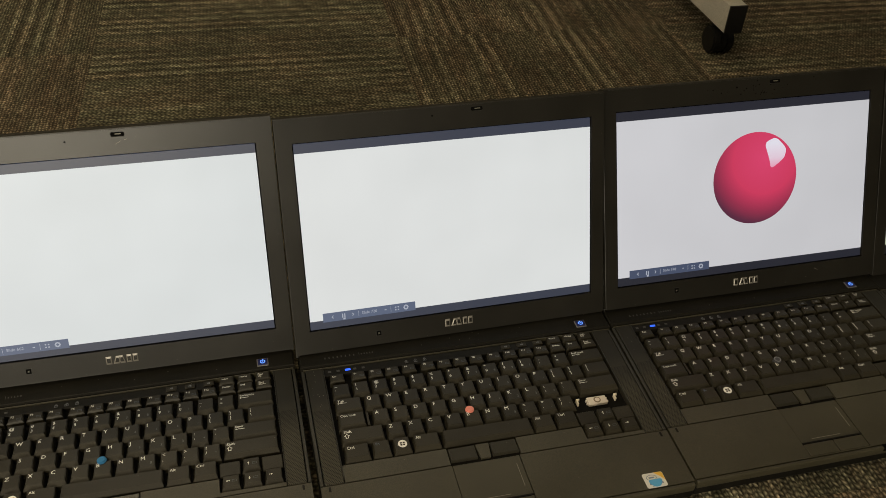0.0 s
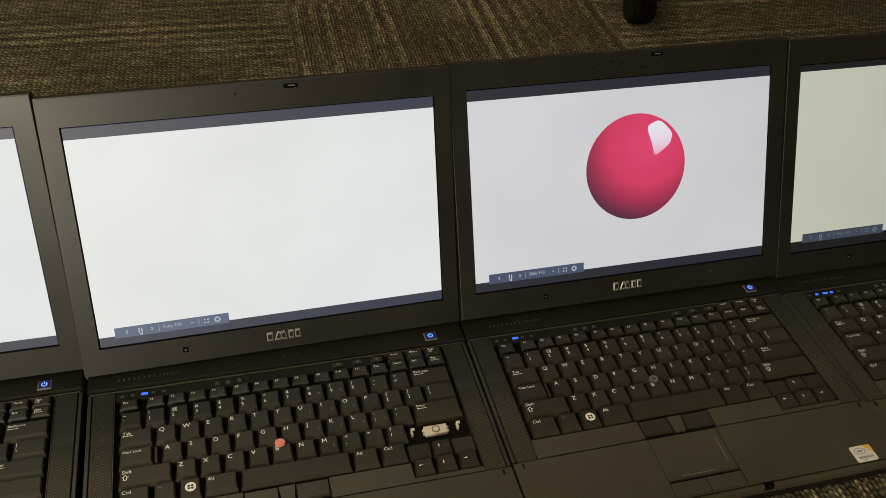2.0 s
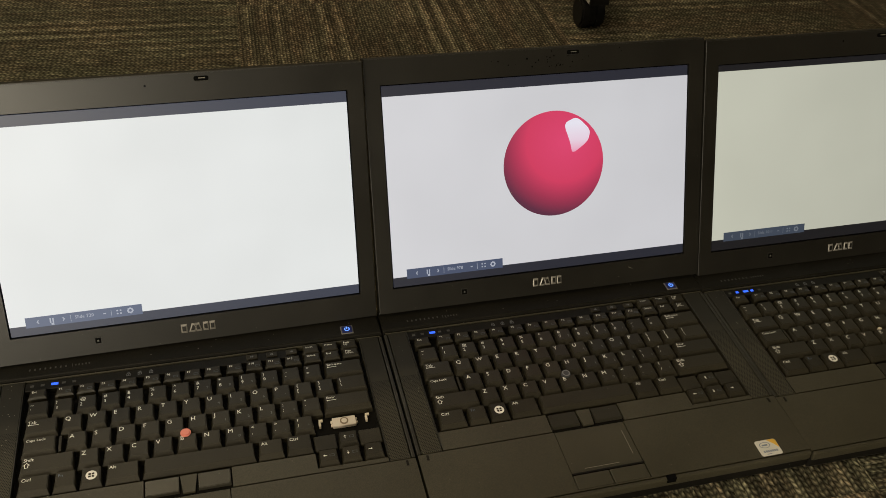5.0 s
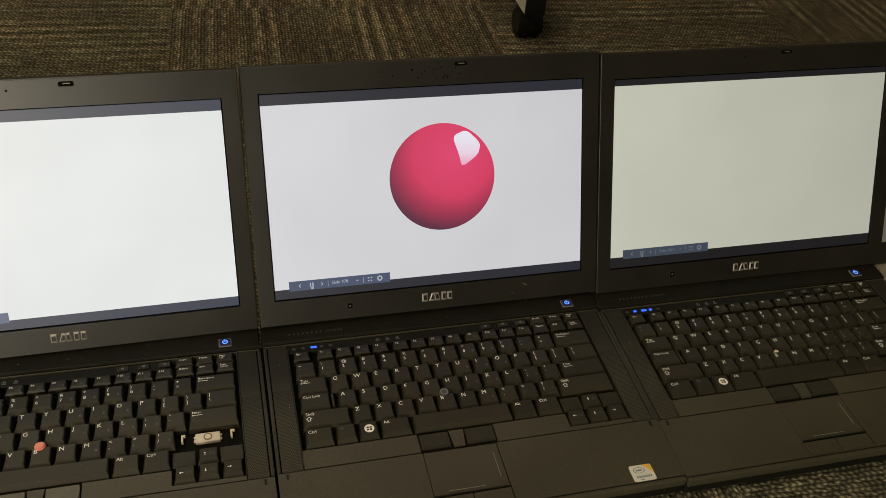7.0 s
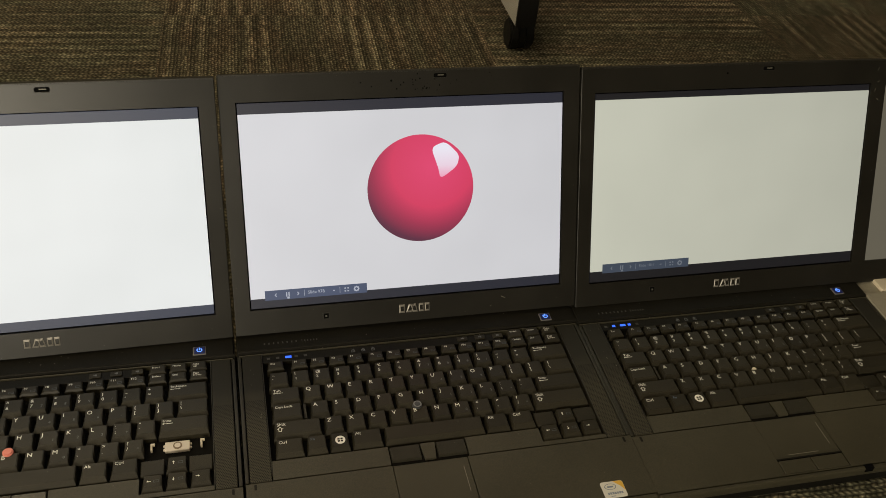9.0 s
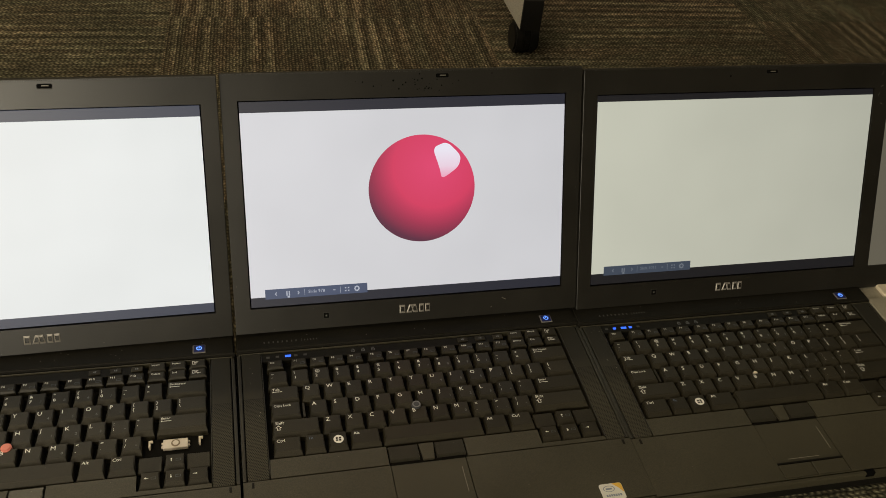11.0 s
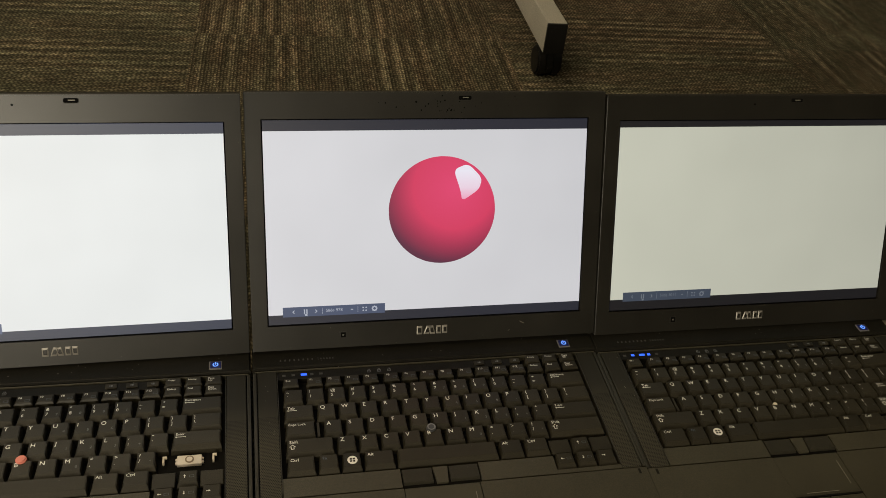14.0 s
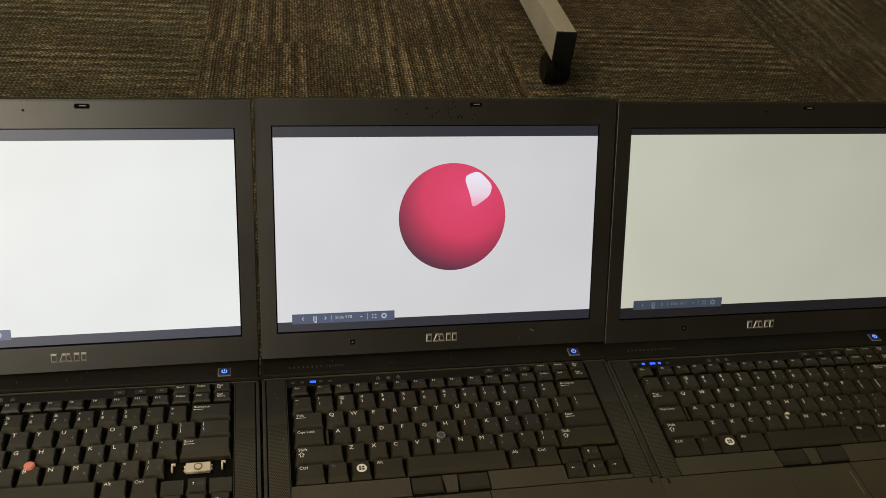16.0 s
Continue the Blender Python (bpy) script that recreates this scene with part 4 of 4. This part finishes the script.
    if pitted:
        rng = random.Random(3)
        bm = bmesh.new()
        for _ in range(34):
            px, pz, pr = rng.gauss(0.024, 0.030), LID_V - rng.uniform(0.003, 0.019), rng.uniform(0.0003, 0.0008)
            bm.faces.new([bm.verts.new((px + pr * math.cos(a), -0.0003, pz + pr * math.sin(a))) for a in (0, 1.05, 2.1, 3.14, 4.2, 5.2)])
        tagged(part("wear_pit", bm, DARK_HOLE, lid, "small dark pits in the plastic"), kind="stuff")
    for s in (-1, 1):
        bm = bmesh.new()
        cylinder(bm, 0.0045, 0.03, pose(s * 0.13, HINGE_Y + 0.006, HINGE_Z - 0.002, 0, 90, 0), 16)
        part("hinge", bm, SHELL, root)
    display(root, m, screen, bars, {BAR_B: TOOL_B, BAR_C: TOOL_C, BAR_D: TOOL_D}[bars], ICON_D if bars is BAR_D else ICON_PIC, ball, slide, strip, edges)
    return root


def origin_from_power(px, py, yaw):
    c, s = math.cos(radians(yaw)), math.sin(radians(yaw))
    return px - (0.1358 * c - 0.2176 * s), py - (0.1358 * s + 0.2176 * c)


SCREEN_A = screen_material("screen_a", (0.82, 0.86, 0.86), 0.95)
SCREEN_B = screen_material("screen_b", (0.865, 0.89, 0.882), 0.95)
# C and D seen aslant: their dimming and D's yellow put into the emission
SCREEN_C = screen_material("screen_c", (0.705, 0.705, 0.735), 0.95, 0.05)
SCREEN_D = screen_material("screen_d", (0.545, 0.550, 0.452), 0.95, 0.11)
SCREEN_E = screen_material("screen_e", (0.125, 0.112, 0.08), 0.95)

black_laptop(origin_from_power(-0.0278, 0.627, 1.9), 1.9, 19.2, SCREEN_A, "open black laptop with blue pointing stick and white screen", BLUE_RUBBER, slide="Slide 662", bars=BAR_B, lid_shift=(-0.0002, -0.0070, -0.19, 0.0059), edges=(0.0088, 0.0087), lit=(), frame_shift=0.0010, marks=((0.0290, 0.2255, 0.0050, 0.0026), (0.0460, 0.2285, 0.0022, 0.0034), (0.0370, 0.2290, 0.0030, 0.0004)))
black_laptop(origin_from_power(0.311, 0.630, 2.3), 2.3, 22.01, SCREEN_B, "open black laptop with pink pointing stick and missing shift key", PINK, missing_up=True, slide="Slide 720", bars=BAR_B, roll=0.7, lid_shift=(-0.0004, -0.0071, 1.04, 0.0025), edges=(0.0090, 0.0093), frame_shift=-0.0007)
black_laptop(origin_from_power(0.647, 0.644, 2.1), 2.1, 24.75, SCREEN_C, "open black laptop with a red ball on its white screen", GREY_RUBBER, ball=(0.012, 0.105, 0.051, 1), slide="Slide 978", bars=BAR_C, lid_shift=(0.0010, -0.0072, -0.07, 0.0041), edges=(0.0094, 0.0095), pitted=True, frame_shift=0.0008, marks=((0.0905, 0.0170, 0.0045, -0.0022), (0.079, 0.0080, 0.0016, 0.0006)))
black_laptop(origin_from_power(0.981, 0.653, 1.9), 1.9, 24.34, SCREEN_D, "open black laptop with a yellowish white screen and worn pointing stick", CREAM, slide="Slide 1011", lit=(1, 2, 3), sticker=False, bars=BAR_D, lid_shift=(0.0040, -0.0058, 0.045, 0.0013), worn_stick=True, edges=(0.0111, 0.0059), frame_shift=0.0012, marks=((0.1590, 0.2290, 0.0016, 0.0030), (0.1600, 0.2170, 0.0022, 0.0012), (0.1575, 0.2080, 0.0012, 0.0024), (0.1612, 0.2000, 0.0016, -0.0010)))


def grey_laptop(origin, yaw, tilt):
    """A wider older laptop with a pale base and a black screen frame."""
    root = tagged(new("laptop"), "open laptop with pale grey base, cream hinge and black screen frame", "laptop")
    root.matrix_basis = pose(origin[0], origin[1], 0, 0, 0, yaw)
    w, dp = 0.168, 0.255
    base = plastic("pale_grey_plastic", (0.28, 0.255, 0.195), (0.33, 0.30, 0.235))
    part("base_shell", boxes((-w, w, 0, dp, 0.003, 0.022), bevel=0.002), base, root)
    part("deck", boxes((-w + 0.002, w - 0.002, 0.002, dp - 0.03, 0.0215, 0.0240), bevel=0.0006), base, root)
    part("hinge_cover", boxes((-w + 0.024, w - 0.024, dp - 0.029, dp - 0.008, 0.0215, 0.0262), bevel=0.0015), CREAM, root)
    part("keyboard_tray", boxes((-0.142, 0.142, 0.085, 0.212, 0.0235, 0.0248)), WELL, root)
    m = pose(0, dp - 0.012, 0.026, -tilt)
    lid = part("lid", boxes((-w, w, 0.002, 0.012, -0.002, 0.236), bevel=0.003), SHELL, root)
    lid.matrix_basis = m
    part("bezel", boxes((-w, -0.158, 0, 0.004, -0.002, 0.236), (0.158, w, 0, 0.004, -0.002, 0.236), (-0.158, 0.158, 0, 0.004, 0.214, 0.236), (-0.158, 0.158, 0, 0.004, -0.002, 0.023)), BEZEL, lid)
    part("lid_corner", boxes((-w - 0.0006, -w + 0.007, -0.0006, 0.0105, 0.2275, 0.2368), bevel=0.0015), SILVER, lid)
    d = part("display", boxes((-0.158, 0.158, 0.0015, 0.004, 0.023, 0.214)), SCREEN_E, root)
    d.matrix_basis = m
    return root


grey_laptop((1.187, 0.430), 2.0, 24.0)


# ---- the table's foot ----
def caster(parent, x, y):
    c = part("caster", boxes((x - 0.009, x + 0.009, y - 0.012, y + 0.016, 0.030, 0.058), bevel=0.003), BLACK_PLASTIC, parent)
    for s in (-1, 1):
        bm = bmesh.new()
        cylinder(bm, 0.024, 0.016, pose(x + s * 0.0115, y, 0.024, 0, 90, 0), 32)
        bmesh.ops.bevel(bm, geom=[e for e in bm.edges if abs(abs(e.verts[0].co.x - x) - abs(e.verts[1].co.x - x)) < 1e-6], offset=0.003, segments=2, affect="EDGES")
        part("wheel", bm, BLACK_PLASTIC, c)
    bm = bmesh.new()
    cylinder(bm, 0.0225, 0.010, pose(x, y, 0.0245, 0, 90, 0), 32)
    part("hub", bm, BLACK_PLASTIC, c)
    bm = bmesh.new()
    cylinder(bm, 0.006, 0.02, pose(x, y, 0.060), 12)
    part("stem", bm, CHROME, c)


table = tagged(new("table_leg"), "grey metal table foot with black end caps on black casters", "table leg")
FX, FY0, FY1, FZ0, FZ1 = 0.7765, 1.232, 1.86, 0.0605, 0.1085
part("foot_bar", boxes((FX - 0.0155, FX + 0.0155, FY0 + 0.004, FY1 - 0.004, FZ0, FZ1), bevel=0.0012), GREY_METAL, table)
part("end_cap", boxes((FX - 0.0157, FX + 0.0157, FY0, FY0 + 0.004, FZ0 - 0.0002, FZ1 + 0.0002), bevel=0.001), BLACK_PLASTIC, table)
part("end_cap", boxes((FX - 0.0157, FX + 0.0157, FY1 - 0.004, FY1, FZ0 - 0.0002, FZ1 + 0.0002), bevel=0.001), BLACK_PLASTIC, table)
caster(table, 0.786, 1.290)
caster(table, 0.7755, 1.81)

# ---- carpet tiles ----
TILE = 0.505
tile_bm = boxes((-TILE / 2, TILE / 2, -TILE / 2, TILE / 2, -0.007, 0.0))
tile_mesh = bpy.data.meshes.new("carpet_tile")
tile_bm.to_mesh(tile_mesh)
tile_bm.free()
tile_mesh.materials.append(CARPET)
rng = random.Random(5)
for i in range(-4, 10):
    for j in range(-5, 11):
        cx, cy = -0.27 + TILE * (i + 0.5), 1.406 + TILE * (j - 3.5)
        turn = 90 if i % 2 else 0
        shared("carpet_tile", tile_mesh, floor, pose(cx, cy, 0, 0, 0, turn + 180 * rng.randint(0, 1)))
